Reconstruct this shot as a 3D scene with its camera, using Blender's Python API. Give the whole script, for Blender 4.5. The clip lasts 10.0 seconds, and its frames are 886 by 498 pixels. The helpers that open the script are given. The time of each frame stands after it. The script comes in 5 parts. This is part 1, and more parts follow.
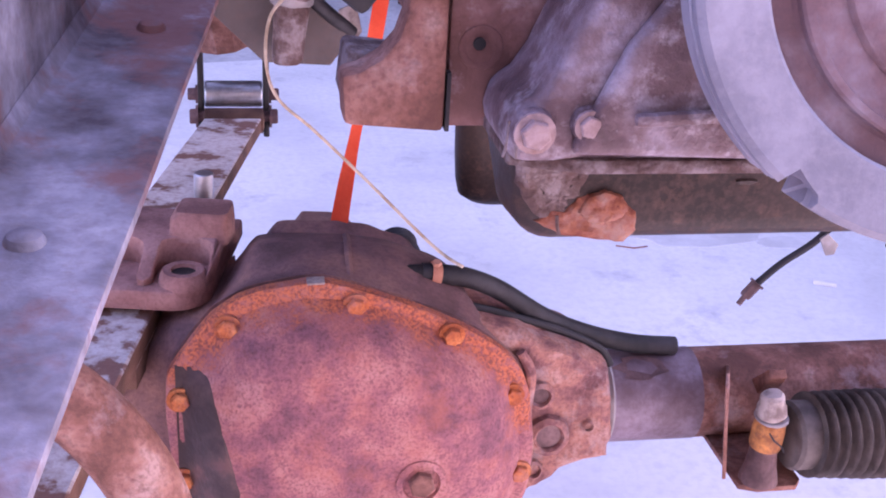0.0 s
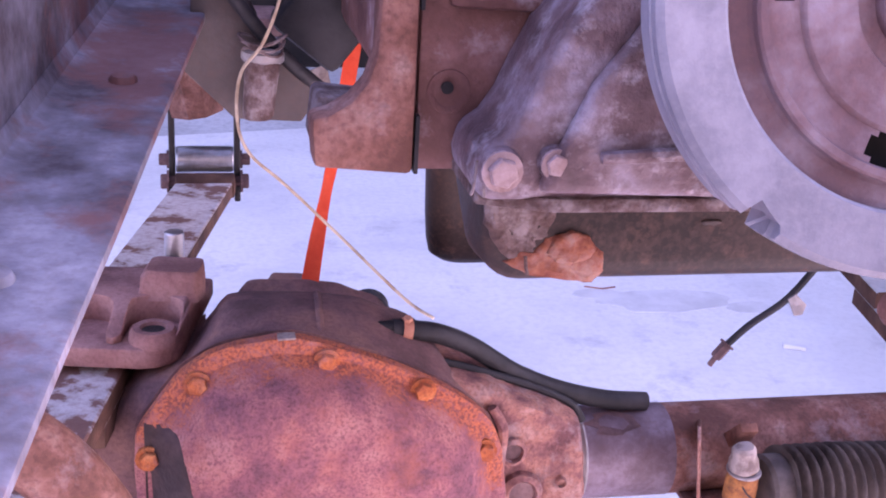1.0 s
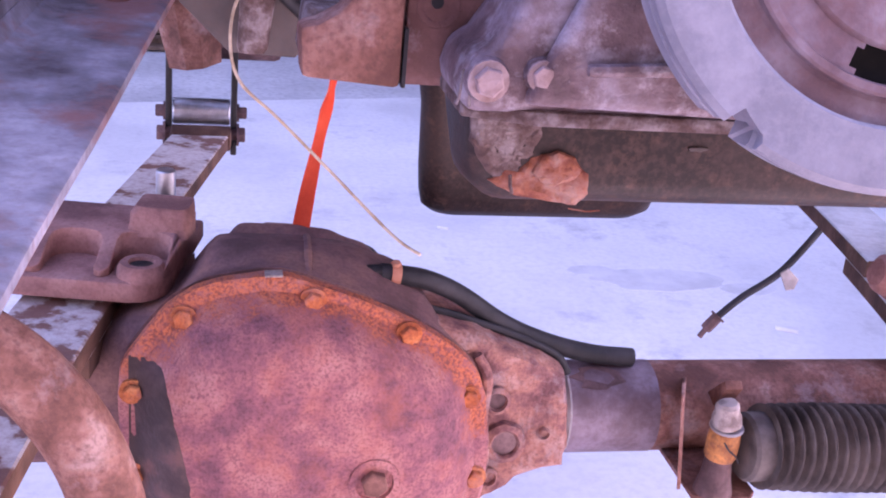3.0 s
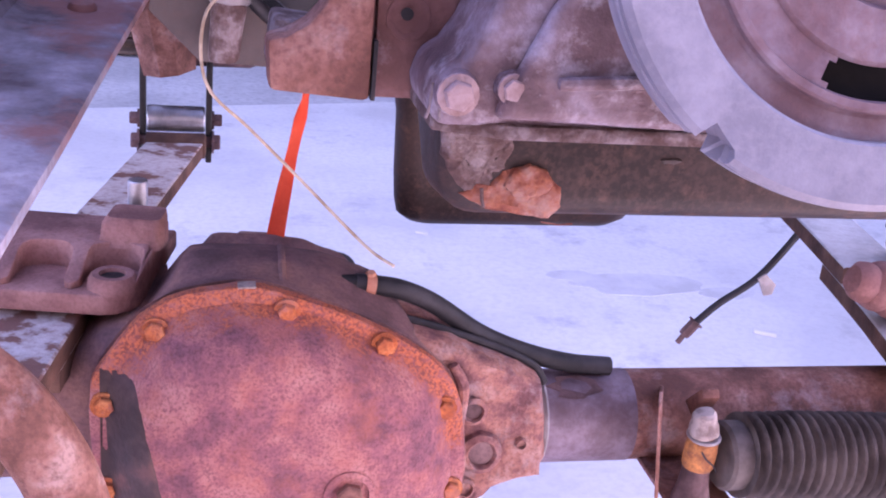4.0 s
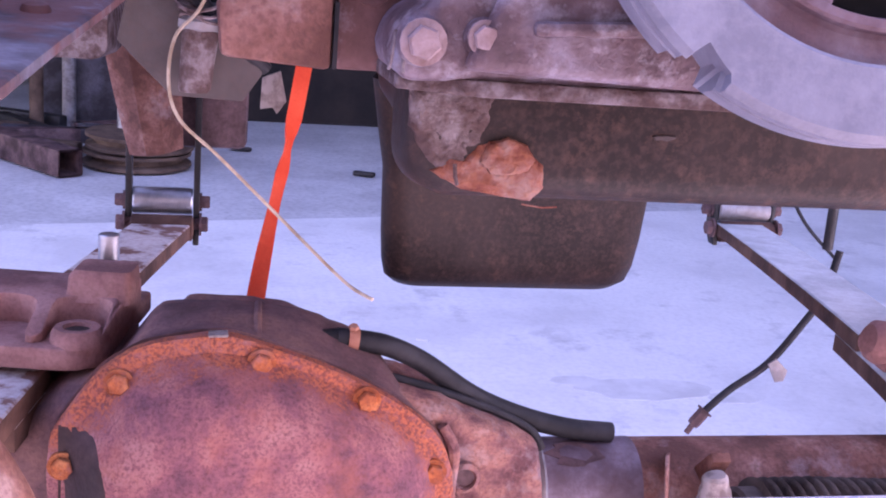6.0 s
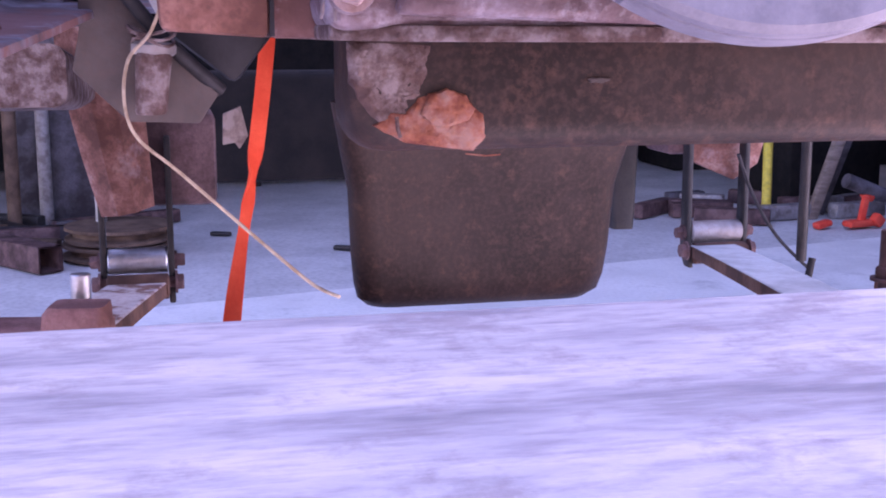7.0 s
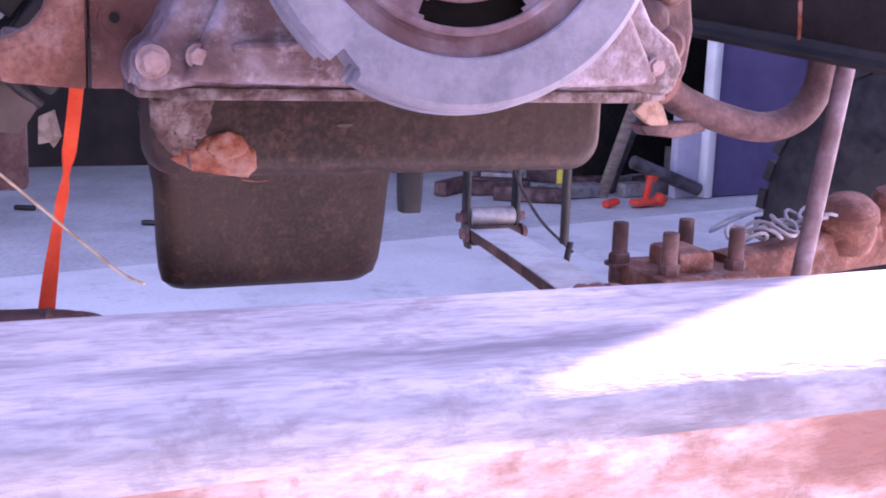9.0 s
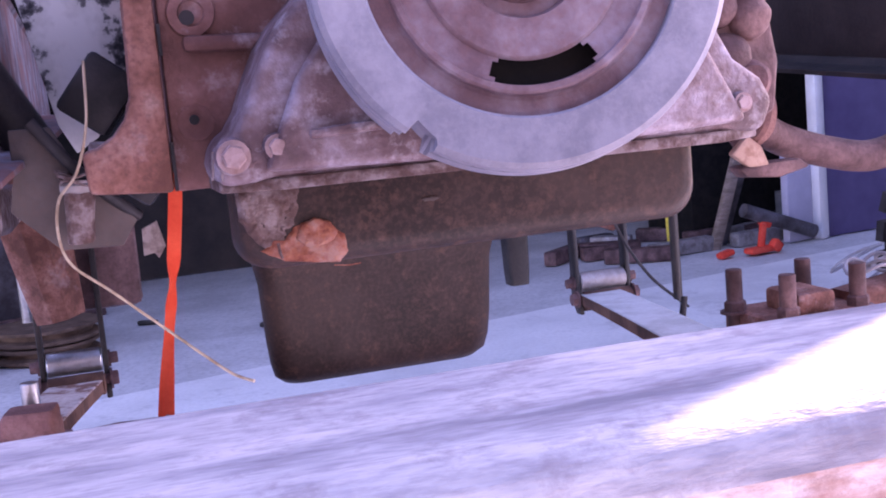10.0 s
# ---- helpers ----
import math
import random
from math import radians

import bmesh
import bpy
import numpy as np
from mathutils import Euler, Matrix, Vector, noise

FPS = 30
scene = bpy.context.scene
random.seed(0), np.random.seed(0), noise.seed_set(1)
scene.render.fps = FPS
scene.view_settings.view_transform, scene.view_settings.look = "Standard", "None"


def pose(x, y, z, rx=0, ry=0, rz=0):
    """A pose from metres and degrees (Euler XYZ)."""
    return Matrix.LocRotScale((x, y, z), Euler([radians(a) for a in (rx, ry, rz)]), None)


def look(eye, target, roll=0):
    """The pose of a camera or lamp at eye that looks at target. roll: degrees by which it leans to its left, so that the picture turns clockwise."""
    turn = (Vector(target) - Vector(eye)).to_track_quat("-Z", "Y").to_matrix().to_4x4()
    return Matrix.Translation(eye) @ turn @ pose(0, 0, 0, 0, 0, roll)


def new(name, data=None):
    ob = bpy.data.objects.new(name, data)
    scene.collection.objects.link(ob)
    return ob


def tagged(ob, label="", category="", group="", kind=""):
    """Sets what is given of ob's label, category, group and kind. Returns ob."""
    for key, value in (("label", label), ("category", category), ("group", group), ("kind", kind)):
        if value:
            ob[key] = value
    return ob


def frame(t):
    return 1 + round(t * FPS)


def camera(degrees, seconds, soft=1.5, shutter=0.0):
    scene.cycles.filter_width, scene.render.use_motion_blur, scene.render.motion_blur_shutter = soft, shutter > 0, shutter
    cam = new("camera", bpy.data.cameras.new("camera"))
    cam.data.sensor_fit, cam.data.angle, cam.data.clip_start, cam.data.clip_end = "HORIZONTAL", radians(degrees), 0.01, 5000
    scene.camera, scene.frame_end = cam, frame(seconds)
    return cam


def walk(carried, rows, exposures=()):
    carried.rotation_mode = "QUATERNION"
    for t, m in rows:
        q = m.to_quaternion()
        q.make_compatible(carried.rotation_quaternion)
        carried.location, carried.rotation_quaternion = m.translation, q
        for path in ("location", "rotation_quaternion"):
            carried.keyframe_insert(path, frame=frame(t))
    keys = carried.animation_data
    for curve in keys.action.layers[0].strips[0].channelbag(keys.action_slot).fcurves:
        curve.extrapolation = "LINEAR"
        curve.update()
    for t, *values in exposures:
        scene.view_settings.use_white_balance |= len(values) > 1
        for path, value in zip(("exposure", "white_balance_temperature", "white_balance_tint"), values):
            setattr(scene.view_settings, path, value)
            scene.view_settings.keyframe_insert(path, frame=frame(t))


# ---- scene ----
cam = camera(41.0, 10.0, soft=1.9)
PATH = [
    (0, (0.019, 0.223, 1.033), (0.365, 2.017, 0.22), 3.3),
    (0.5, (0.024, 0.214, 1.038), (0.443, 2.009, 0.263), 4.2),
    (1, (0.019, 0.213, 1.02), (0.414, 2.047, 0.326), 3.3),
    (1.5, (0.024, 0.208, 0.988), (0.414, 2.055, 0.328), 3.6),
    (2, (0.028, 0.214, 0.966), (0.433, 2.054, 0.296), 5.0),
    (3.3, (0.024, 0.198, 0.995), (0.416, 2.021, 0.27), 5.5),
    (3.5, (0.022, 0.207, 0.996), (0.419, 2.028, 0.271), 6.3),
    (4, (0.032, 0.208, 0.992), (0.461, 2.029, 0.284), 5.4),
    (4.5, (0.045, 0.206, 0.984), (0.5, 2.031, 0.306), 4.2),
    (5, (0.052, 0.202, 0.959), (0.509, 2.031, 0.291), 2.1),
    (5.5, (0.066, 0.226, 0.932), (0.468, 2.083, 0.305), 0.5),
    (5.7, (0.056, 0.243, 0.924), (0.463, 2.115, 0.349), 6.5),
    (6.8, (0.083, 0.207, 0.87), (0.537, 2.13, 0.559), -3.2),
    (7, (0.074, 0.211, 0.86), (0.508, 2.13, 0.499), -0.0),
    (7.5, (0.081, 0.19, 0.874), (0.581, 2.09, 0.5), -2.9),
    (8, (0.084, 0.181, 0.882), (0.632, 2.088, 0.625), -4.0),
    (8.5, (0.069, 0.106, 0.885), (0.592, 2.003, 0.525), -4.4),
    (9, (0.054, 0.04, 0.911), (0.785, 1.857, 0.508), 2.0),
    (9.5, (0.064, 0.046, 0.906), (0.686, 1.922, 0.597), -4.4),
    (10, (0.068, 0.048, 0.903), (0.628, 1.949, 0.634), -5.2),
]
walk(cam, [(t, look(eye, target, roll)) for t, eye, target, roll in PATH], [(0, 2.84, 6850, 58), (4.5, 2.9, 6750, 58), (5.5, 2.84, 6700, 58), (7, 2.72, 6550, 58), (8.5, 2.74, 6800, 58), (9.5, 2.62, 6600, 58), (10, 2.56, 6550, 58)])
from mathutils.bvhtree import BVHTree

# ---- world, sun, exposure ----
SUN_DIR = Vector((0.82, 0.455, 0.41)).normalized()   # towards the low sun, past the end of the added side wall
w = bpy.data.worlds.new("sky")
scene.world = w
w.use_nodes = True
nt = w.node_tree
sky = nt.nodes.new("ShaderNodeTexSky")
sky.sky_type, sky.sun_disc = "NISHITA", False
sky.sun_elevation = math.asin(SUN_DIR.z)
sky.sun_rotation = math.atan2(SUN_DIR.x, SUN_DIR.y)
nt.links.new(sky.outputs[0], nt.nodes["Background"].inputs[0])
nt.nodes["Background"].inputs[1].default_value = 0.15
sun_data = bpy.data.lights.new("sun", "SUN")
sun_data.energy, sun_data.angle, sun_data.color = 5.0, radians(0.35), (1.0, 0.95, 0.88)
sun = new("sun", sun_data)
sun.matrix_world = look((2, 5, 8), (2 - SUN_DIR.x, 5 - SUN_DIR.y, 8 - SUN_DIR.z))


# ---- materials ----
def surface(name, stops, scale=14.0, rough=0.8, metal=0.0, bump=0.3, fine=140.0, speck=None, speck_amt=0.5, rough_var=0.15, rnd=0.0, stretch=(1, 1, 1), dist=0.004, patch=None, rim=None):
    m = bpy.data.materials.new(name)
    m.use_nodes = True
    n, l = m.node_tree.nodes, m.node_tree.links
    bsdf = n["Principled BSDF"]
    tc, mp = n.new("ShaderNodeTexCoord"), n.new("ShaderNodeMapping")
    mp.inputs["Scale"].default_value = stretch
    l.new(tc.outputs["Object"], mp.inputs[0])
    big, small = n.new("ShaderNodeTexNoise"), n.new("ShaderNodeTexNoise")
    for t, s, d in ((big, scale, 5.0), (small, fine, 4.0)):
        t.inputs["Scale"].default_value, t.inputs["Detail"].default_value = s, d
        t.inputs["Roughness"].default_value = 0.62
        l.new(mp.outputs[0], t.inputs["Vector"])
    ramp = n.new("ShaderNodeValToRGB")
    while len(ramp.color_ramp.elements) < len(stops):
        ramp.color_ramp.elements.new(0.5)
    for e, (p, c) in zip(ramp.color_ramp.elements, stops):
        e.position, e.color = 0.5 + (p - 0.5) * 0.6, (*c, 1)
    l.new(big.outputs[0], ramp.inputs[0])
    col = ramp.outputs[0]
    if speck:
        sr = n.new("ShaderNodeValToRGB")
        sr.color_ramp.elements[0].position, sr.color_ramp.elements[1].position = 0.44, 0.74
        l.new(small.outputs[0], sr.inputs[0])
        amt = n.new("ShaderNodeMath")
        amt.operation = "MULTIPLY"
        amt.inputs[1].default_value = speck_amt
        l.new(sr.outputs[0], amt.inputs[0])
        mix = n.new("ShaderNodeMixRGB")
        mix.inputs[2].default_value = (*speck, 1)
        l.new(amt.outputs[0], mix.inputs[0])
        l.new(col, mix.inputs[1])
        col = mix.outputs[0]
    if patch:
        pc, ps, p0, p1, pa = patch
        pn, pr, pm, px = n.new("ShaderNodeTexNoise"), n.new("ShaderNodeMapRange"), n.new("ShaderNodeMath"), n.new("ShaderNodeMixRGB")
        pn.inputs["Scale"].default_value, pn.inputs["Detail"].default_value, pn.inputs["Roughness"].default_value = ps, 6.0, 0.7
        mp2 = n.new("ShaderNodeMapping")
        mp2.inputs["Location"].default_value = (3.1, 1.7, 5.3)
        l.new(tc.outputs["Object"], mp2.inputs[0])
        l.new(mp2.outputs[0], pn.inputs["Vector"])
        pr.inputs[1].default_value, pr.inputs[2].default_value = 0.5 + (p0 - 0.5) * 0.75, 0.5 + (p1 - 0.5) * 0.75
        l.new(pn.outputs[0], pr.inputs[0])
        pm.operation = "MULTIPLY"
        pm.inputs[1].default_value = pa
        l.new(pr.outputs[0], pm.inputs[0])
        px.inputs[2].default_value = (*pc, 1)
        l.new(pm.outputs[0], px.inputs[0])
        l.new(col, px.inputs[1])
        col = px.outputs[0]
    if rim:
        at, rn, ra, rs, rx = n.new("ShaderNodeAttribute"), n.new("ShaderNodeTexNoise"), n.new("ShaderNodeMath"), n.new("ShaderNodeMapRange"), n.new("ShaderNodeMixRGB")
        at.attribute_name = "rim"
        rn.inputs["Scale"].default_value, rn.inputs["Detail"].default_value, rn.inputs["Roughness"].default_value = 62.0, 8.0, 0.78
        l.new(tc.outputs["Object"], rn.inputs["Vector"])
        ra.operation = "ADD"
        l.new(at.outputs["Fac"], ra.inputs[0])
        l.new(rn.outputs[0], ra.inputs[1])
        rs.inputs[1].default_value, rs.inputs[2].default_value, rs.inputs[4].default_value = 1.0, 1.24, 0.92
        l.new(ra.outputs[0], rs.inputs[0])
        rust = n.new("ShaderNodeValToRGB")
        for e, (p, c) in zip(rust.color_ramp.elements, rim):
            e.position, e.color = p, (*c, 1)
        l.new(small.outputs[0], rust.inputs[0])
        l.new(rs.outputs[0], rx.inputs[0])
        l.new(col, rx.inputs[1])
        l.new(rust.outputs[0], rx.inputs[2])
        col = rx.outputs[0]
    if rnd:
        oi, hsv = n.new("ShaderNodeObjectInfo"), n.new("ShaderNodeHueSaturation")
        mr = n.new("ShaderNodeMapRange")
        mr.inputs[3].default_value, mr.inputs[4].default_value = 1 - rnd, 1 + rnd
        l.new(oi.outputs["Random"], mr.inputs[0])
        l.new(mr.outputs[0], hsv.inputs["Value"])
        l.new(col, hsv.inputs["Color"])
        col = hsv.outputs[0]
    l.new(col, bsdf.inputs["Base Color"])
    rr = n.new("ShaderNodeMapRange")
    rr.inputs[3].default_value, rr.inputs[4].default_value = max(0.05, rough - rough_var), min(1, rough + rough_var)
    l.new(small.outputs[0], rr.inputs[0])
    l.new(rr.outputs[0], bsdf.inputs["Roughness"])
    bsdf.inputs["Metallic"].default_value = metal
    bsdf.inputs["Specular IOR Level"].default_value = 0.45 if rough < 0.6 and metal > 0 else 0.22
    if bump:
        add, bp = n.new("ShaderNodeMath"), n.new("ShaderNodeBump")
        l.new(big.outputs[0], add.inputs[0])
        l.new(small.outputs[0], add.inputs[1])
        bp.inputs["Strength"].default_value, bp.inputs["Distance"].default_value = bump, dist
        l.new(add.outputs[0], bp.inputs["Height"])
        l.new(bp.outputs[0], bsdf.inputs["Normal"])
    return m


M_CONC = surface("concrete", [(0.3, (0.66, 0.66, 0.665)), (0.5, (0.77, 0.77, 0.775)), (0.7, (0.83, 0.83, 0.835))], 1.6, 0.7, 0, 0.08, 60, (0.52, 0.52, 0.52), 0.35, patch=((0.42, 0.42, 0.43), 5.0, 0.58, 0.75, 0.6))
# greyer than the apron; part of that is roof shade put into the colour
M_CONC_IN = surface("shop_concrete", [(0.3, (0.50, 0.50, 0.51)), (0.55, (0.60, 0.60, 0.61)), (0.75, (0.68, 0.68, 0.69))], 2.2, 0.75, 0, 0.15, 50, (0.22, 0.22, 0.23), 0.4)
M_STAIN = surface("oil_stain", [(0.35, (0.60, 0.60, 0.60)), (0.65, (0.72, 0.72, 0.72))], 9, 0.6, 0, 0.1)
M_BEAM = surface("weathered_grey_paint", [(0.25, (0.17, 0.17, 0.21)), (0.42, (0.33, 0.33, 0.375)), (0.58, (0.45, 0.445, 0.48)), (0.75, (0.55, 0.53, 0.55))], 17, 0.75, 0, 0.35, 190, (0.20, 0.19, 0.23), 0.7, stretch=(0.4, 1.7, 1.7), patch=((0.20, 0.17, 0.20), 38.0, 0.54, 0.68, 0.5))
M_BEAM_FRONT = surface("rust_worn_paint", [(0.3, (0.24, 0.13, 0.12)), (0.45, (0.37, 0.24, 0.225)), (0.58, (0.45, 0.36, 0.365)), (0.72, (0.55, 0.52, 0.55))], 20, 0.8, 0, 0.4, 170, (0.26, 0.12, 0.09), 0.65, stretch=(0.5, 1, 1.3), patch=((0.22, 0.12, 0.10), 26.0, 0.54, 0.68, 0.7))
M_SCRAP = surface("dark_grey_steel", [(0.3, (0.04, 0.034, 0.038)), (0.5, (0.075, 0.07, 0.08)), (0.7, (0.12, 0.115, 0.135))], 9, 0.7, 0, 0.25, 120, (0.06, 0.04, 0.04), 0.5)
M_RAIL = surface("primer_grey_rail", [(0.3, (0.075, 0.062, 0.073)), (0.45, (0.15, 0.142, 0.172)), (0.6, (0.235, 0.23, 0.278)), (0.75, (0.34, 0.335, 0.39))], 14, 0.7, 0, 0.25, 160, (0.17, 0.14, 0.15), 0.5, patch=((0.22, 0.10, 0.09), 9.0, 0.46, 0.62, 0.85))
M_RUST = surface("red_brown_rust", [(0.3, (0.12, 0.05, 0.037)), (0.48, (0.21, 0.092, 0.068)), (0.62, (0.29, 0.14, 0.11)), (0.78, (0.38, 0.24, 0.21))], 22, 0.7, 0, 0.35, 260, (0.09, 0.04, 0.035), 0.65, patch=((0.40, 0.30, 0.31), 16.0, 0.56, 0.74, 0.55))
M_RUST_O = surface("orange_rust", [(0.3, (0.34, 0.09, 0.035)), (0.5, (0.52, 0.15, 0.05)), (0.7, (0.58, 0.22, 0.09))], 35, 0.9, 0, 0.5, 320, (0.16, 0.05, 0.03), 0.8, patch=((0.31, 0.12, 0.10), 40.0, 0.48, 0.66, 0.75))
M_COVER = surface("pitted_cover_rust", [(0.30, (0.16, 0.066, 0.082)), (0.43, (0.26, 0.10, 0.112)), (0.55, (0.36, 0.142, 0.135)), (0.66, (0.42, 0.185, 0.17)), (0.80, (0.45, 0.18, 0.145))], 16, 0.8, 0, 0.6, 380, (0.11, 0.042, 0.05), 0.85, dist=0.0028, patch=((0.42, 0.135, 0.085), 24.0, 0.50, 0.90, 0.7), rim=((0.42, (0.19, 0.055, 0.038)), (0.58, (0.52, 0.145, 0.06))))
M_DARKRUST = surface("dark_oily_rust", [(0.3, (0.07, 0.04, 0.04)), (0.5, (0.13, 0.075, 0.075)), (0.7, (0.20, 0.12, 0.115))], 18, 0.65, 0.1, 0.3, 220, (0.05, 0.03, 0.03), 0.45)
M_NECK = surface("neck_casting_rust", [(0.30, (0.16, 0.07, 0.07)), (0.43, (0.26, 0.12, 0.105)), (0.56, (0.36, 0.165, 0.125)), (0.72, (0.42, 0.24, 0.20))], 34, 0.8, 0, 0.6, 300, (0.12, 0.05, 0.05), 0.7, dist=0.004, patch=((0.33, 0.25, 0.25), 30.0, 0.54, 0.7, 0.6))
M_HOUSING = surface("housing_rust", [(0.3, (0.10, 0.055, 0.055)), (0.5, (0.17, 0.09, 0.09)), (0.7, (0.25, 0.13, 0.11))], 14, 0.75, 0, 0.35, 300, (0.07, 0.04, 0.04), 0.45)
# dark brown for the painted shadow streak on the diff cover
M_STREAK = surface("shadow_streak_brown", [(0.3, (0.04, 0.024, 0.024)), (0.55, (0.075, 0.045, 0.043)), (0.7, (0.13, 0.065, 0.058))], 26, 0.55, 0, 0.2, 200)
M_PAN = surface("oil_pan_brown", [(0.3, (0.016, 0.010, 0.009)), (0.5, (0.025, 0.016, 0.0145)), (0.68, (0.038, 0.025, 0.022))], 10, 0.5, 0.0, 0.12, 240, (0.075, 0.042, 0.034), 0.6, patch=((0.12, 0.062, 0.045), 75.0, 0.56, 0.74, 0.45))
M_PATCH = surface("fresh_rust_patch", [(0.32, (0.13, 0.036, 0.024)), (0.46, (0.20, 0.066, 0.043)), (0.58, (0.24, 0.105, 0.08)), (0.7, (0.27, 0.155, 0.13))], 55, 0.9, 0, 0.5, 300, (0.34, 0.13, 0.06), 0.5)
M_SCALE = surface("flaking_grey_scale", [(0.35, (0.085, 0.052, 0.048)), (0.5, (0.155, 0.115, 0.112)), (0.62, (0.24, 0.20, 0.205))], 60, 0.85, 0, 0.6, 260, (0.15, 0.09, 0.08), 0.5)
M_TIMING = surface("grey_brown_casting", [(0.3, (0.085, 0.05, 0.055)), (0.45, (0.14, 0.085, 0.092)), (0.58, (0.205, 0.15, 0.17)), (0.75, (0.31, 0.27, 0.325))], 24, 0.55, 0.1, 0.45, 180, (0.14, 0.09, 0.09), 0.5, patch=((0.46, 0.43, 0.48), 44.0, 0.54, 0.70, 0.5))
M_PLATE = surface("rusty_block_plate", [(0.3, (0.11, 0.05, 0.045)), (0.5, (0.17, 0.082, 0.073)), (0.66, (0.22, 0.115, 0.108)), (0.8, (0.30, 0.21, 0.22))], 20, 0.65, 0, 0.35, 240, (0.12, 0.06, 0.055), 0.5, patch=((0.38, 0.31, 0.34), 22.0, 0.56, 0.72, 0.6))
M_BAL = surface("balancer_grey", [(0.35, (0.185, 0.185, 0.232)), (0.5, (0.22, 0.22, 0.272)), (0.68, (0.265, 0.265, 0.32))], 34, 0.55, 0.05, 0.12, 240, (0.40, 0.39, 0.44), 0.25)
M_BALIN = surface("balancer_rust_face", [(0.35, (0.14, 0.085, 0.095)), (0.52, (0.19, 0.135, 0.155)), (0.7, (0.25, 0.205, 0.24))], 26, 0.75, 0.1, 0.25, 220, (0.22, 0.12, 0.12), 0.4)
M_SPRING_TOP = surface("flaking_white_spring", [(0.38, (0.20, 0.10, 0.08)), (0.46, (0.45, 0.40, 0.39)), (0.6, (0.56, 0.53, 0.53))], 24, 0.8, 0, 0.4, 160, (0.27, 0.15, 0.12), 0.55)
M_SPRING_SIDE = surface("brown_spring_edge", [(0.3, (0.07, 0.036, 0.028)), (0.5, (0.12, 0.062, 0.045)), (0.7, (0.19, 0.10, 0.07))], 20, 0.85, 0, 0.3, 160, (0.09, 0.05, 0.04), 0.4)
M_SPRING_PALE = surface("pale_spring", [(0.35, (0.38, 0.40, 0.41)), (0.6, (0.50, 0.53, 0.54))], 14, 0.75, 0, 0.3, 120, (0.30, 0.28, 0.27), 0.4)
M_CAST = surface("brown_casting", [(0.3, (0.21, 0.10, 0.092)), (0.5, (0.32, 0.16, 0.145)), (0.7, (0.39, 0.21, 0.19))], 20, 0.75, 0, 0.25, 300, (0.12, 0.06, 0.05), 0.4)
M_CAST_O = surface("orange_casting", [(0.3, (0.32, 0.13, 0.08)), (0.5, (0.43, 0.20, 0.13)), (0.7, (0.50, 0.28, 0.20))], 20, 0.85, 0, 0.25, 300, (0.24, 0.10, 0.07), 0.4)
M_STEEL = surface("bare_steel", [(0.3, (0.42, 0.43, 0.46)), (0.7, (0.60, 0.62, 0.66))], 40, 0.35, 0.9, 0.1, 300)
M_DULL = surface("dull_steel", [(0.3, (0.22, 0.20, 0.20)), (0.6, (0.36, 0.35, 0.36))], 30, 0.55, 0.5, 0.2, 240, (0.20, 0.12, 0.10), 0.4)
M_BOLT = surface("pale_worn_bolt", [(0.3, (0.24, 0.15, 0.14)), (0.7, (0.40, 0.30, 0.31))], 60, 0.55, 0.1, 0.3, 300)
M_BLACK = surface("black_rubber", [(0.3, (0.014, 0.014, 0.016)), (0.7, (0.035, 0.033, 0.037))], 20, 0.55, 0, 0.15, 200)
# near black; paints the shade on shop furniture and behind the pulley slots
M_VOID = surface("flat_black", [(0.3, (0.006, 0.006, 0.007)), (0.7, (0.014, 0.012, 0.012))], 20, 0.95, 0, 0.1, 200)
# tube brown with a bluish sheen put into the base colour
M_SHEEN_TUBE = surface("blue_grey_sheen_tube", [(0.3, (0.095, 0.058, 0.068)), (0.5, (0.14, 0.10, 0.122)), (0.7, (0.20, 0.155, 0.195))], 26, 0.55, 0.1, 0.2, 240, (0.12, 0.07, 0.075), 0.5)
M_BOOT = surface("dusty_rubber_boot", [(0.3, (0.06, 0.048, 0.045)), (0.7, (0.15, 0.125, 0.115))], 25, 0.7, 0, 0.15, 200)
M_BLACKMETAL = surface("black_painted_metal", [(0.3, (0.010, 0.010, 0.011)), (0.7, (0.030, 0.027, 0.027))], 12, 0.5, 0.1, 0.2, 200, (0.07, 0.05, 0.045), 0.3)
M_GREYPLATE = surface("dusty_grey_plate", [(0.3, (0.06, 0.049, 0.047)), (0.7, (0.105, 0.088, 0.083))], 10, 0.8, 0, 0.2, 180, (0.12, 0.08, 0.07), 0.35)
M_LUG = surface("clay_coated_lug", [(0.3, (0.26, 0.15, 0.11)), (0.6, (0.40, 0.27, 0.21))], 50, 0.9, 0, 0.6, 200)
M_STRAP = surface("orange_red_webbing", [(0.3, (0.72, 0.07, 0.025)), (0.7, (0.85, 0.11, 0.045))], 30, 0.75, 0, 0.2, 700, (0.60, 0.05, 0.02), 0.3)
M_WIRE = surface("tan_wire", [(0.3, (0.33, 0.24, 0.16)), (0.6, (0.52, 0.42, 0.31))], 60, 0.6)
M_ORANGEB = surface("orange_bushing", [(0.3, (0.26, 0.10, 0.04)), (0.7, (0.50, 0.20, 0.06))], 90, 0.75, 0, 0.4, 260, (0.13, 0.07, 0.05), 0.7)
M_WHITEDIRT = surface("dirty_white_cap", [(0.3, (0.16, 0.12, 0.11)), (0.6, (0.34, 0.29, 0.27))], 60, 0.7, 0, 0.3, 200)
M_CLAMP = surface("copper_rust_clamp", [(0.3, (0.36, 0.13, 0.08)), (0.7, (0.48, 0.22, 0.14))], 50, 0.7)
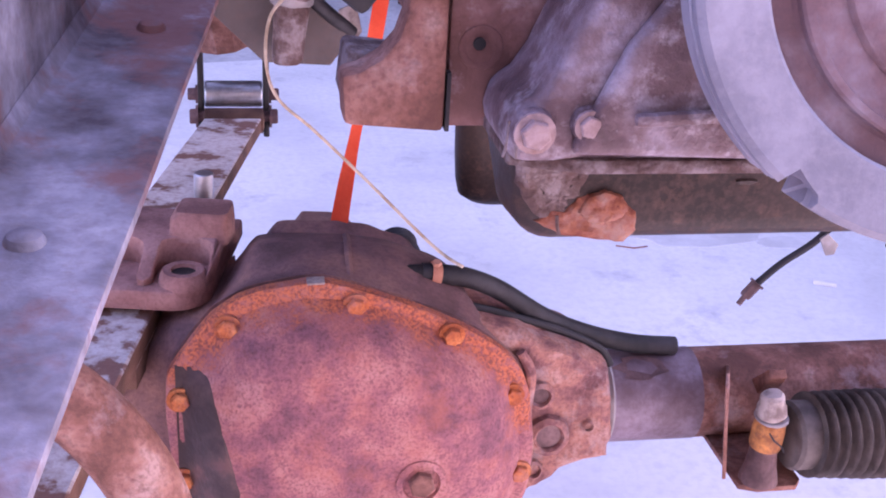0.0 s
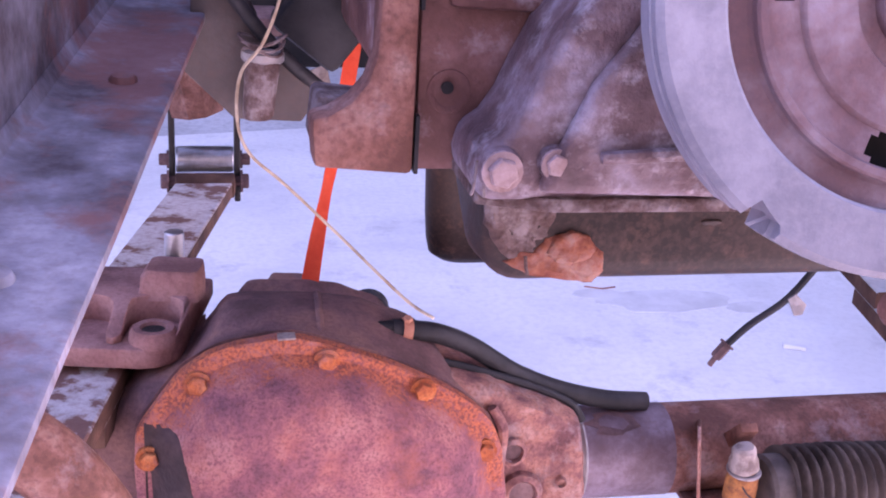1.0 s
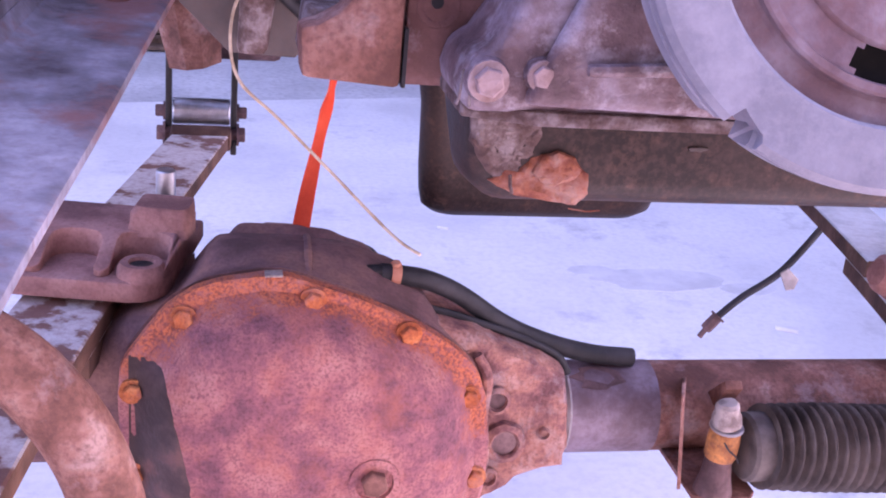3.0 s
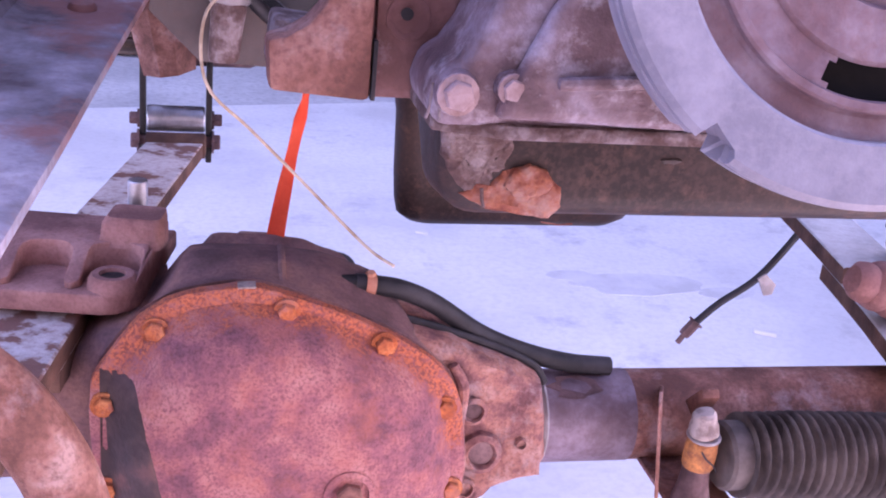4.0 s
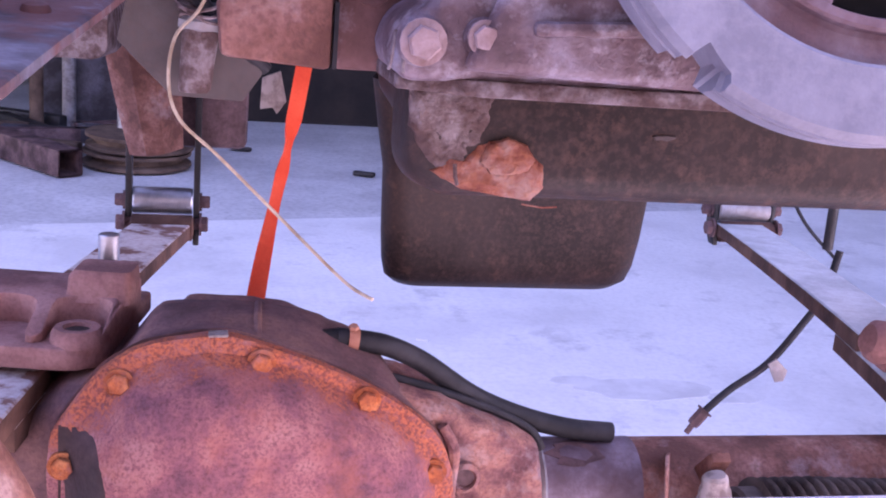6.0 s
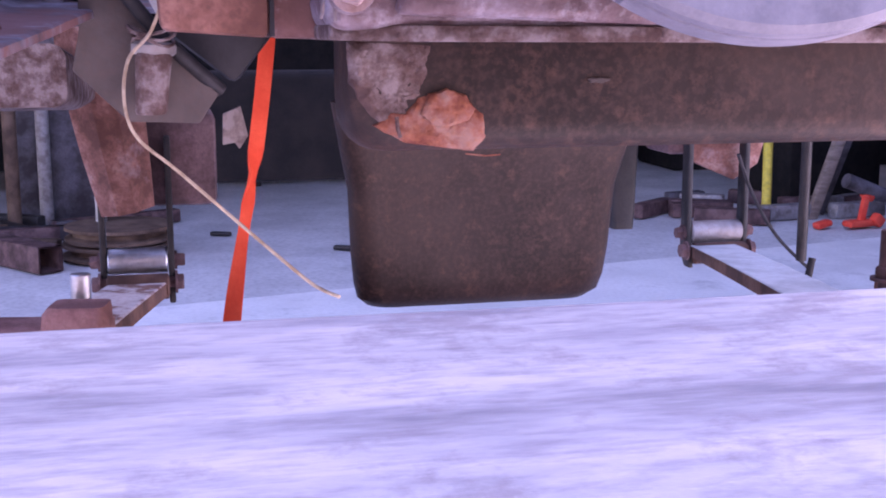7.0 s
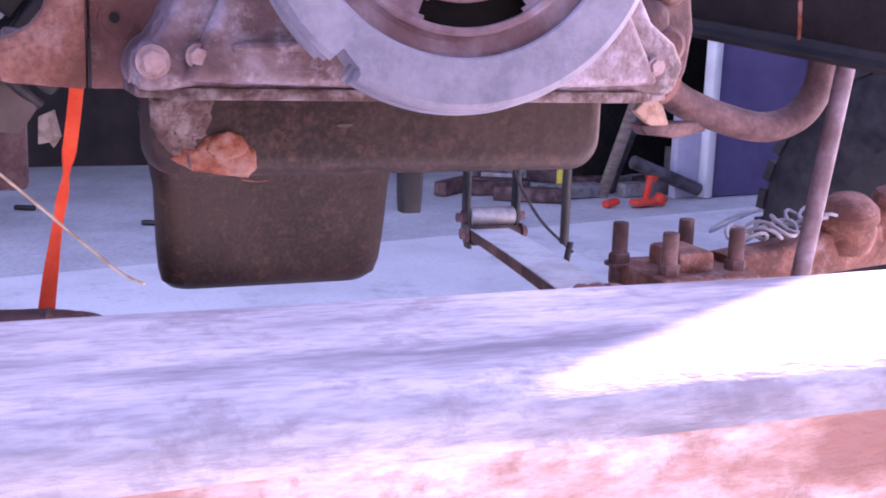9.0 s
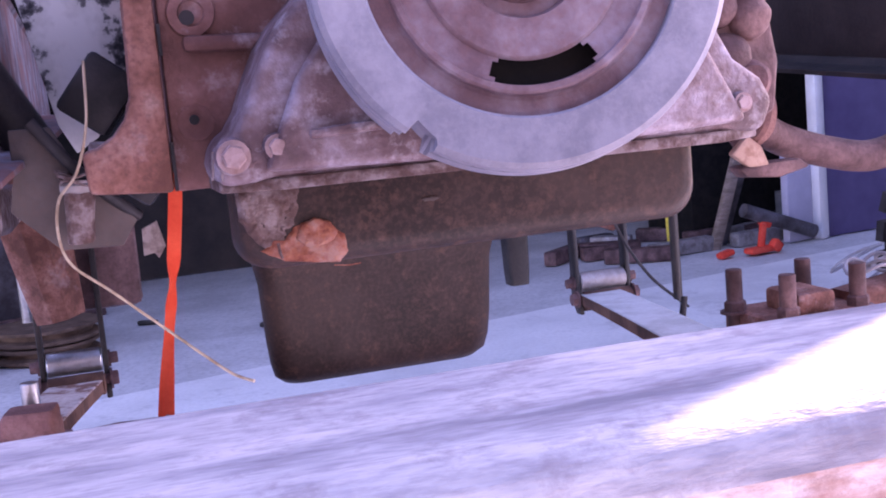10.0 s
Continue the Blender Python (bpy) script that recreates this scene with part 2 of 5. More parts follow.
M_PURPLE = surface("violet_blue_panel", [(0.3, (0.10, 0.08, 0.18)), (0.7, (0.14, 0.115, 0.235))], 3, 0.4, 0, 0.05, 60)
M_LAVENDER = surface("pale_lavender_sheet", [(0.3, (0.40, 0.39, 0.50)), (0.7, (0.50, 0.49, 0.60))], 4, 0.5, 0, 0.08, 60)
M_WHITE = surface("white_trim", [(0.3, (0.66, 0.66, 0.68)), (0.7, (0.80, 0.80, 0.82))], 5, 0.5, 0, 0.05)
M_RED = surface("red_jack_paint", [(0.3, (0.70, 0.05, 0.03)), (0.7, (0.80, 0.10, 0.06))], 20, 0.45, 0, 0.1)
M_YELLOW = surface("yellow_paint", [(0.3, (0.62, 0.50, 0.06)), (0.7, (0.75, 0.62, 0.10))], 20, 0.5, 0, 0.1, 60, (0.10, 0.10, 0.09), 0.4)
M_WOOD = surface("grey_brown_timber", [(0.3, (0.16, 0.12, 0.10)), (0.7, (0.28, 0.22, 0.19))], 12, 0.85, 0, 0.3, 80, stretch=(1, 1, 4))
# near black, so the shop's shade is partly in the wall colour
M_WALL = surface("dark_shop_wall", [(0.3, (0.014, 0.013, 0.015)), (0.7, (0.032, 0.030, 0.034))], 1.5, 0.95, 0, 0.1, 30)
M_SKY_BLOCK = surface("dark_sky_blocker", [(0.3, (0.11, 0.105, 0.10)), (0.7, (0.16, 0.155, 0.148))], 1.8, 0.8, 0, 0.1, 30)
M_SUN_BLOCK = surface("pale_bounce_wall", [(0.3, (0.36, 0.355, 0.36)), (0.7, (0.45, 0.445, 0.45))], 1.5, 0.7, 0, 0.1, 30)
M_SIDING = surface("grey_siding", [(0.3, (0.18, 0.175, 0.18)), (0.7, (0.25, 0.245, 0.25))], 1.5, 0.7, 0, 0.1, 30)
M_RIM = surface("tan_rusty_steel", [(0.3, (0.08, 0.05, 0.037)), (0.7, (0.17, 0.11, 0.08))], 12, 0.75, 0, 0.2, 100)
M_CABLE = surface("grey_cable", [(0.3, (0.24, 0.23, 0.25)), (0.7, (0.38, 0.37, 0.39))], 30, 0.6)
M_MOTTLE = surface("mottled_white_panel", [(0.40, (0.03, 0.03, 0.035)), (0.47, (0.14, 0.14, 0.15)), (0.52, (0.50, 0.50, 0.50)), (0.7, (0.60, 0.60, 0.60))], 22, 0.7, 0, 0.2, 120)


# ---- mesh helpers ----
def finish(bm, smooth=35):
    bmesh.ops.recalc_face_normals(bm, faces=bm.faces[:])
    for f in bm.faces:
        f.smooth = True
    lim = radians(smooth)
    for e in bm.edges:
        if len(e.link_faces) == 2 and e.calc_face_angle(0.0) > lim:
            e.smooth = False


def part(name, bm, material, parent=None, label="", smooth=35):
    """One mesh object from bm, under parent."""
    finish(bm, smooth)
    me = bpy.data.meshes.new(name)
    bm.to_mesh(me)
    bm.free()
    for m in material if isinstance(material, (list, tuple)) else [material]:
        me.materials.append(m)
    ob = new(name, me)
    if parent is not None:
        ob.parent = parent
        if parent.data is None:
            ob.matrix_parent_inverse = Matrix.Translation(-parent.location)
    return tagged(ob, label)


def thing(name, at, label, category, group="", kind=""):
    ob = new(name)
    ob.location = at
    ob.empty_display_size = 0.05
    return tagged(ob, label, category, group, kind)


def B():
    return bmesh.new()


def bevel(bm, geom, off, seg=2):
    if off > 0:
        bmesh.ops.bevel(bm, geom=geom, offset=off, segments=seg, affect="EDGES", profile=0.5, clamp_overlap=True)


def box(bm, c, s, bev=0.0, rot=(0, 0, 0), seg=2):
    t = bmesh.new()
    bmesh.ops.create_cube(t, size=1.0)
    bmesh.ops.scale(t, vec=s, verts=t.verts)
    bevel(t, t.edges[:], bev, seg)
    bmesh.ops.transform(t, matrix=pose(*c, *rot), verts=t.verts)
    return merge(bm, t)


def merge(bm, t):
    me = bpy.data.meshes.new("tmp")
    t.to_mesh(me)
    t.free()
    bm.from_mesh(me)
    bpy.data.meshes.remove(me)
    return bm


def spline(pts, n=8):
    """A smooth line through the points."""
    p = [Vector(q) for q in pts]
    p = [2 * p[0] - p[1]] + p + [2 * p[-1] - p[-2]]
    out = []
    for i in range(1, len(p) - 2):
        for k in range(n):
            t = k / n
            a, b, c, d = p[i - 1:i + 3]
            out.append(0.5 * (2 * b + (c - a) * t + (2 * a - 5 * b + 4 * c - d) * t * t + (3 * b - 3 * c + d - a) * t ** 3))
    return out + [p[-2]]


def sweep(bm, pts, r, seg=12, cap=True, flat=1.0):
    """A tube along pts; r is a number or a function of 0..1."""
    pts = [Vector(q) for q in pts]
    rings, up = [], None
    for i, q in enumerate(pts):
        d = (pts[min(i + 1, len(pts) - 1)] - pts[max(i - 1, 0)]).normalized()
        if up is None:
            up = d.orthogonal().normalized()
        up = (up - d * up.dot(d)).normalized()
        side = d.cross(up)
        rad = r(i / (len(pts) - 1)) if callable(r) else r
        rings.append([bm.verts.new(q + (up * math.cos(a) * flat + side * math.sin(a)) * rad) for a in [2 * math.pi * k / seg for k in range(seg)]])
    for a, b in zip(rings, rings[1:]):
        for k in range(seg):
            bm.faces.new((a[k], a[(k + 1) % seg], b[(k + 1) % seg], b[k]))
    if cap:
        bm.faces.new(rings[0][::-1])
        bm.faces.new(rings[-1])
    return bm


def cyl(bm, a, b, r, seg=16, bev=0.0):
    a, b = Vector(a), Vector(b)
    if bev:
        d = (b - a).normalized()
        pts, rad = [a, a + d * bev, b - d * bev, b], [r - bev, r, r, r - bev]
        return sweep(bm, pts, lambda t: rad[round(t * 3)], seg)
    return sweep(bm, [a, b], r, seg)


def prism(bm, outline, y0, y1, bev=0.0, plane="xz", seg=2):
    """A plate with an outline in the plane named, from y0 to y1 across it."""
    t = bmesh.new()
    def p3(u, v, h):
        return {"xz": (u, h, v), "xy": (u, v, h), "yz": (h, u, v)}[plane]
    lo = [t.verts.new(p3(u, v, y0)) for u, v in outline]
    hi = [t.verts.new(p3(u, v, y1)) for u, v in outline]
    n = len(outline)
    t.faces.new(lo)
    t.faces.new(hi[::-1])
    for i in range(n):
        t.faces.new((lo[i], hi[i], hi[(i + 1) % n], lo[(i + 1) % n]))
    bmesh.ops.recalc_face_normals(t, faces=t.faces[:])
    if bev:
        bevel(t, [e for e in t.edges if e.calc_face_angle(0.0) > 0.6], bev, seg)
    return merge(bm, t)


def lathe(bm, profile, at, axis, seg=48, closed=False):
    """Turns (radius, height) pairs round the axis at the point."""
    m = Matrix.Translation(at) @ Vector(axis).to_track_quat("Z", "Y").to_matrix().to_4x4()
    rings = []
    for r, h in profile:
        rings.append([bm.verts.new(m @ Vector((r * math.cos(2 * math.pi * k / seg), r * math.sin(2 * math.pi * k / seg), h))) for k in range(seg)])
    pairs = list(zip(rings, rings[1:])) + ([(rings[-1], rings[0])] if closed else [])
    for a, b in pairs:
        for k in range(seg):
            bm.faces.new((a[k], a[(k + 1) % seg], b[(k + 1) % seg], b[k]))
    if not closed:
        bm.faces.new(rings[0][::-1])
        bm.faces.new(rings[-1])
    return bm


def hexbolt(bm, at, axis, r=0.009, h=0.007, washer=True):
    at, axis = Vector(at), Vector(axis).normalized()
    if washer:
        cyl(bm, at - axis * 0.001, at + axis * 0.002, r * 1.35, 16)
    rad = [r, r, r * 0.86]
    pts = [at + axis * 0.001, at + axis * h * 0.85, at + axis * h]
    return sweep(bm, pts, lambda t: rad[round(t * 2)], 6)


def rough_up(bm, amount, scale, seed=0.0):
    """Uneven surface: moves each vertex by a smooth noise."""
    for v in bm.verts:
        v.co += noise.noise_vector(v.co * scale + Vector((seed, seed, seed))) * amount
def rrect(a0, a1, b0, b1, r, n=5):
    out = []
    for ca, cb, s in ((a1 - r, b1 - r, 0), (a0 + r, b1 - r, 90), (a0 + r, b0 + r, 180), (a1 - r, b0 + r, 270)):
        for k in range(n + 1):
            t = radians(s + 90 * k / n)
            out.append((ca + r * math.cos(t), cb + r * math.sin(t)))
    return out


def loft(bm, rings, cap=True):
    """Skins rings of equal count, given as lists of points."""
    vs = [[bm.verts.new(p) for p in ring] for ring in rings]
    n = len(vs[0])
    for a, b in zip(vs, vs[1:]):
        for k in range(n):
            bm.faces.new((a[k], a[(k + 1) % n], b[(k + 1) % n], b[k]))
    if cap:
        bm.faces.new(vs[0][::-1])
        bm.faces.new(vs[-1])
    return bm


# ---- the yard and the shop ----
def slab(name, outline, z0, z1, mat, label, category):
    bm = prism(B(), outline, z0, z1, 0, "xy")
    return tagged(part(name, bm, mat), label, category, kind="structure")


def joint_y(x):
    return 4.08 + 0.22 * (x - 0.4)


slab("ground", [(-60, -60), (60, -60), (60, joint_y(60)), (-60, joint_y(-60))], -0.2, 0.0, M_CONC, "pale smooth concrete apron in front of the shop", "ground")
slab("floor", [(-60, joint_y(-60) + 0.012), (60, joint_y(60) + 0.012), (60, 60), (-60, 60)], -0.2, -0.004, M_CONC_IN, "grey dusty concrete shop floor, roof shade partly in its colour", "floor")
# shop: wide door opening, lintel wall over it, side piers, rear wall, roof
SLOPE = 0.2
def wall_y(x):
    return 4.75 + SLOPE * (x - 1.9)


def slanted(x0, x1, thick):
    return [(x0, wall_y(x0)), (x1, wall_y(x1)), (x1, wall_y(x1) + thick), (x0, wall_y(x0) + thick)]


WALL_TOP = 4.2
slab("wall_front", slanted(-14, 14, 0.2), 2.5, WALL_TOP, M_SIDING, "pale wall over the wide shop door", "wall")
slab("wall_left", slanted(-14, -4.0, 0.2), 0.0, 2.497, M_SIDING, "pale wall beside the shop door", "wall")
slab("wall_right", slanted(7.6, 14, 0.2), 0.0, 2.497, M_SIDING, "pale wall beside the shop door", "wall")
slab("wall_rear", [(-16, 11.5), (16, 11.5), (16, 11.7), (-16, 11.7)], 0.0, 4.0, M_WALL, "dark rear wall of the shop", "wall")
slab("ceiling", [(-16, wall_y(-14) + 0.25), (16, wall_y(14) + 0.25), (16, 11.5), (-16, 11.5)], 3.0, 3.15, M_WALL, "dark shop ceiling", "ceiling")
# added behind the camera, out of view, to cut light on front faces
slab("sky_block_wall", [(-9, -2.8), (2.6, -2.8), (2.6, -2.6), (-9, -2.6)], 0.0, 3.6, M_SKY_BLOCK, "unseen dark wall added to block low sky light", "wall")
# unseen added wall: its end lets the sun reach only the truck's front
ux, uy = 0.72, 0.694
slab("sun_block_wall", [(2.47, 1.600), (2.47 + ux * 9, 1.600 + uy * 9), (2.33 + ux * 9, 1.744 + uy * 9), (2.33, 1.744)], 0.0, 4.5, M_SUN_BLOCK, "unseen pale wall added to block the sun", "wall")
bm = B()
for cx, cy, s in ((1.05, 2.55, 0.15), (1.24, 2.50, 0.07), (0.90, 2.60, 0.06)):
    prism(bm, [(cx + s * (1 + 0.25 * noise.noise(Vector((math.cos(a) * 2, math.sin(a) * 2, cx * 9)))) * math.cos(a), cy + 0.45 * s * (1 + 0.3 * noise.noise(Vector((math.cos(a) * 2, math.sin(a) * 2, cx * 5)))) * math.sin(a)) for a in [2 * math.pi * k / 28 for k in range(28)]], -0.02, 0.001 + 0.4 * s * 0.01, 0, "xy")
tagged(part("stain", bm, M_STAIN), "faint damp stain on the concrete", "stain", kind="structure")


# ---- frame ----
def rail(side, label):
    """An angle-section frame horn: flat lower flange, upright web outside it; side -1 left, 1 right."""
    t = thing("frame_rail", (0.445 + side * 0.50, 0.5, 0.83), label, "frame rail", "frame rails")
    def edge(y):
        return 0.445 + side * (0.488 - 0.112 * (y - 0.5)), 0.824 + 0.088 * (y - 0.5)
    ys = [0.30 + 0.05 * k for k in range(20)] + [1.3, 1.5, 1.7, 2.0, 2.4, 2.9, 3.4]
    web, low = B(), B()
    def ring(y, pts):
        e, z = edge(min(y, 1.5))
        return [(e + side * u, y, z + v + 0.0012 * noise.noise(Vector((u * 30, y * 9, v * 30)))) for u, v in pts]
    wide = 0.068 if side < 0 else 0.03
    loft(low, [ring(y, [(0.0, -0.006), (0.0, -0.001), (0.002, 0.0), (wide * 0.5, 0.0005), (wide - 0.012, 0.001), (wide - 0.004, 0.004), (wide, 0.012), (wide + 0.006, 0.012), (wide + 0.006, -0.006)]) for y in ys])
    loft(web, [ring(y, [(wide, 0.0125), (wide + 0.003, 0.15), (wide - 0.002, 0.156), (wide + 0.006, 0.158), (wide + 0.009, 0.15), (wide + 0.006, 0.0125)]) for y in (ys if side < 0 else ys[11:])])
    # left rail in primer grey, right rail near black
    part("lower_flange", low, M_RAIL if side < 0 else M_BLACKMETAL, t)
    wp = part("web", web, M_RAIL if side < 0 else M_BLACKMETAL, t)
    if side > 0:
        part("rust_run", sweep(B(), [(0.862 + 0.0015 * math.sin(k), 1.075, 1.02 - 0.0165 * k) for k in range(9)], lambda s: 0.0035 - 0.0015 * s, 8), M_PATCH, wp, "rust-red run of water")
    for y, u in ((0.665, 0.037), (0.92, 0.03), (1.15, 0.04)):
        e, z = edge(y)
        bm = lathe(B(), [(0.0085, -0.002), (0.0082, 0.001), (0.0068, 0.0035), (0.0035, 0.005)], (e + side * u, y, z + 0.0006), (0, -0.08, 1), 24)
        part("rivet", bm, M_RAIL if side < 0 else M_DARKRUST, t)
    return t


rail(-1, "grey-primed steel frame rail with rust breaking through")
rail(1, "dark steel frame rail with rust runs")

t = thing("front_crossmember", (0.44, 0.4, 0.6), "weathered grey-painted steel crossmember with rusty front face", "crossmember")
xs = [-0.42 + 1.75 * k / 60 for k in range(61)]


def bar(prof):
    return loft(B(), [[(x, y + 0.0012 * noise.noise(Vector((x * 7, y * 20, z * 9))), z + 0.0018 * noise.noise(Vector((x * 6, y * 14, 3)))) for y, z in prof] for x in xs])


part("top_plate", bar([(0.462, 0.792), (0.458, 0.799), (0.45, 0.8005), (0.40, 0.8005), (0.362, 0.7998), (0.353, 0.7975), (0.3465, 0.7935), (0.343, 0.788), (0.3418, 0.781), (0.352, 0.781), (0.354, 0.786), (0.36, 0.789), (0.37, 0.790), (0.45, 0.790)]), M_BEAM, t, "scuffed grey top")
part("front_face", bar([(0.3424, 0.7835), (0.3424, 0.70), (0.3424, 0.655), (0.347, 0.652), (0.3515, 0.655), (0.3515, 0.7835)]), M_BEAM_FRONT, t, "rust-stained front face")
part("rear_lip", bar([(0.455, 0.789), (0.462, 0.789), (0.462, 0.70), (0.455, 0.70)]), M_BEAM_FRONT, t)

# ---- engine ----
engine = thing("engine", (0.30, 0.95, 0.62), "rusty inline engine with grey crank pulley and brown oil pan", "engine")
bm = box(B(), (0.31, 1.16, 1.02), (0.37, 0.78, 0.318), 0.01)
part("block", bm, M_PLATE, engine)
bm = prism(B(), [(0.1185, 0.857), (0.50, 0.857), (0.51, 0.93), (0.50, 1.2), (0.1185, 1.2)], 0.752, 0.768, 0.002)
plate = part("front_plate", bm, M_PLATE, engine)
bm = lathe(B(), [(0.0112, -0.001), (0.0105, 0.0006), (0.0088, 0.0008), (0.0062, -0.0004)], (0.1335, 0.752, 0.8955), (0, -1, 0), 28)
pl = part("boss", bm, M_PLATE, plate)
bm = cyl(B(), (0.1325, 0.7505, 0.8975), (0.1325, 0.760, 0.8975), 0.0030, 14)
part("bolt_hole", bm, M_BLACK, plate, "dark drilled hole")
part("bolt_hole", cyl(B(), (0.1345, 0.7475, 0.9555), (0.1345, 0.757, 0.9555), 0.0044, 14), M_BLACK, plate, "dark drilled hole")
for x, z, r in ((0.137, 0.958, 0.014), (0.155, 1.02, 0.02)):
    bm = lathe(B(), [(r, 0.0), (r * 0.95, 0.004), (r * 0.55, 0.0045), (r * 0.5, 0.002)], (x, 0.752, z), (0, -1, 0), 28)
    part("boss", bm, M_PLATE, plate)
bm = box(B(), (0.165, 0.748, 0.9395), (0.07, 0.009, 0.010), 0.004, (0, 2, 0))
part("rib", bm, M_PLATE, plate)
# side mount, left of the plate
bm = prism(B(), [(0.1165, 0.857), (0.0695, 0.8605), (0.0680, 0.8845), (0.0765, 0.8865), (0.086, 0.8925), (0.0935, 0.9015), (0.0975, 0.914), (0.0985, 0.94), (0.0995, 0.98), (0.101, 1.15), (0.1165, 1.15)], 0.742, 0.764, 0.003)
rough_up(bm, 0.0006, 60)
mount = part("mount_bracket", bm, M_RUST, engine)
bm = box(B(), (0.083, 0.782, 0.876), (0.024, 0.034, 0.026), 0.003, (0, 6, 0))
part("bracket_ear", bm, M_SCALE, mount)
for z0, z1 in ((0.858, 0.886), (0.935, 0.953), (1.0, 1.02)):
    bm = box(B(), (0.1176, 0.745, (z0 + z1) / 2), (0.0018, 0.006, z1 - z0), 0)
    part("gap", bm, M_BLACK, mount)
# timing cover
edge_l = [(0.1365, 0.8605), (0.1345, 0.872), (0.1375, 0.8835), (0.1465, 0.8895), (0.1535, 0.9005), (0.160, 0.916), (0.1685, 0.9335), (0.178, 0.9465), (0.192, 0.960), (0.206, 0.974), (0.214, 0.995), (0.218, 1.04), (0.222, 1.12)]
edge_r = [(0.40, 1.12), (0.405, 1.04), (0.415, 0.98), (0.432, 0.94), (0.452, 0.905), (0.470, 0.892), (0.478, 0.878), (0.470, 0.8595)]
bm = prism(B(), edge_l + edge_r, 0.690, 0.7515, 0.006, seg=3)
cover = part("timing_cover", bm, M_TIMING, engine)
bm = prism(B(), [(0.160, 0.8665), (0.30, 0.862), (0.455, 0.8665), (0.42, 0.93), (0.39, 1.1), (0.235, 1.1), (0.228, 0.99), (0.208, 0.950), (0.182, 0.915)], 0.681, 0.692, 0.008, seg=3)
part("raised_face", bm, M_TIMING, cover)
bm = box(B(), (0.215, 0.677, 0.886), (0.06, 0.006, 0.006), 0.0025, (0, -3, 0))
part("ledge", bm, M_TIMING, cover)
for x, z, r in ((0.1445, 0.8765, 0.0068), (0.1685, 0.8795, 0.0052), (0.452, 0.878, 0.0045)):
    bm = lathe(B(), [(r * 1.5, 0.0), (r * 1.46, 0.003), (r * 1.3, 0.005), (r * 1.25, 0.004)], (x, 0.690, z), (0, -1, 0), 24)
    part("bolt_boss", bm, M_TIMING, cover)
    part("cover_bolt", hexbolt(B(), (x, 0.6855, z), (0, -1, 0), r, r * 0.85), M_BOLT, cover)
bm = B()
for i, (x, z, dx) in enumerate(((0.1345, 0.868, -0.0015), (0.1375, 0.867, 0.0003))):
    sweep(bm, [(x, 0.69, z + 0.012), (x + dx, 0.688, z), (x + 1.6 * dx, 0.688, z - 0.003)], 0.0007, 6)
part("torn_gasket", bm, M_SCALE, cover)
# pan rail flange
bm = prism(B(), [(0.137, 0.7), (0.137, 1.5), (0.47, 1.5), (0.47, 0.7), (0.44, 0.688), (0.17, 0.688)], 0.8555, 0.8625, 0.0015, "xy")
for v in bm.verts:
    v.co.z += 0.0016 * noise.noise(v.co * 18) - 0.004 * max(0, 1 - abs(v.co.x - 0.3) / 0.12)
part("pan_gasket_flange", bm, M_SCALE, engine)
# oil pan: shallow front over the axle, deep sump behind it
bm = B()
rings = []
for y, x0, x1, zt, zb, r in ((0.7235, 0.160, 0.429, 0.8555, 0.820, 0.018), (0.7240, 0.155, 0.434, 0.8555, 0.815, 0.019), (0.7265, 0.151, 0.438, 0.8555, 0.811, 0.020), (0.732, 0.148, 0.441, 0.8555, 0.8075, 0.021), (0.76, 0.147, 0.442, 0.8555, 0.805, 0.021), (0.95, 0.178, 0.450, 0.8555, 0.800, 0.021), (1.2, 0.205, 0.468, 0.8555, 0.785, 0.021), (1.5, 0.285, 0.47, 0.8555, 0.78, 0.021)):
    rings.append([(x, y, z) for x, z in rrect(x0, x1, zb, zt + 0.03, r, 6)])
loft(bm, rings)
pan = part("oil_pan", bm, M_PAN, engine)
bm = B()
rings = []
for z, g, gy in ((0.80, -0.012, -0.02), (0.76, -0.006, -0.012), (0.72, 0.0, 0.0), (0.66, 0.002, 0.005), (0.634, 0.004, 0.008), (0.619, 0.007, 0.012), (0.611, 0.014, 0.02), (0.6085, 0.024, 0.032)):
    rings.append([(x + 0.10 * (0.72 - z) * (-0.4 if x < 0.34 else -0.8) * 0.2 + (0.26 * (y - 1.235) if x < 0.36 else 0.0), y, z) for x, y in rrect(0.216 + g, 0.477 - 1.3 * g, 1.235 + gy, 1.50 - gy, 0.030, 6)])
loft(bm, rings[::-1])
part("sump", bm, M_PAN, pan)
bm = lathe(B(), [(0.004, 0.0), (0.0038, 0.002), (0.002, 0.003)], (0.34, 0.732, 0.8145), (0, -1, -0.3), 12)
part("bright_chip", bm, M_WIRE, pan, "small tan chip on the pan edge")


def blob(bm, cx, cz, w, h, y0, y1, seed, n=30, rag=0.28):
    out = []
    for k in range(n):
        a = 2 * math.pi * k / n
        s = 1 + rag * noise.noise(Vector((math.cos(a) * 2.1, math.sin(a) * 2.1, seed))) * 2
        out.append((cx + w * s * math.cos(a), cz + h * s * math.sin(a)))
    return prism(bm, out, y0, y1, 0.0012, seg=1)


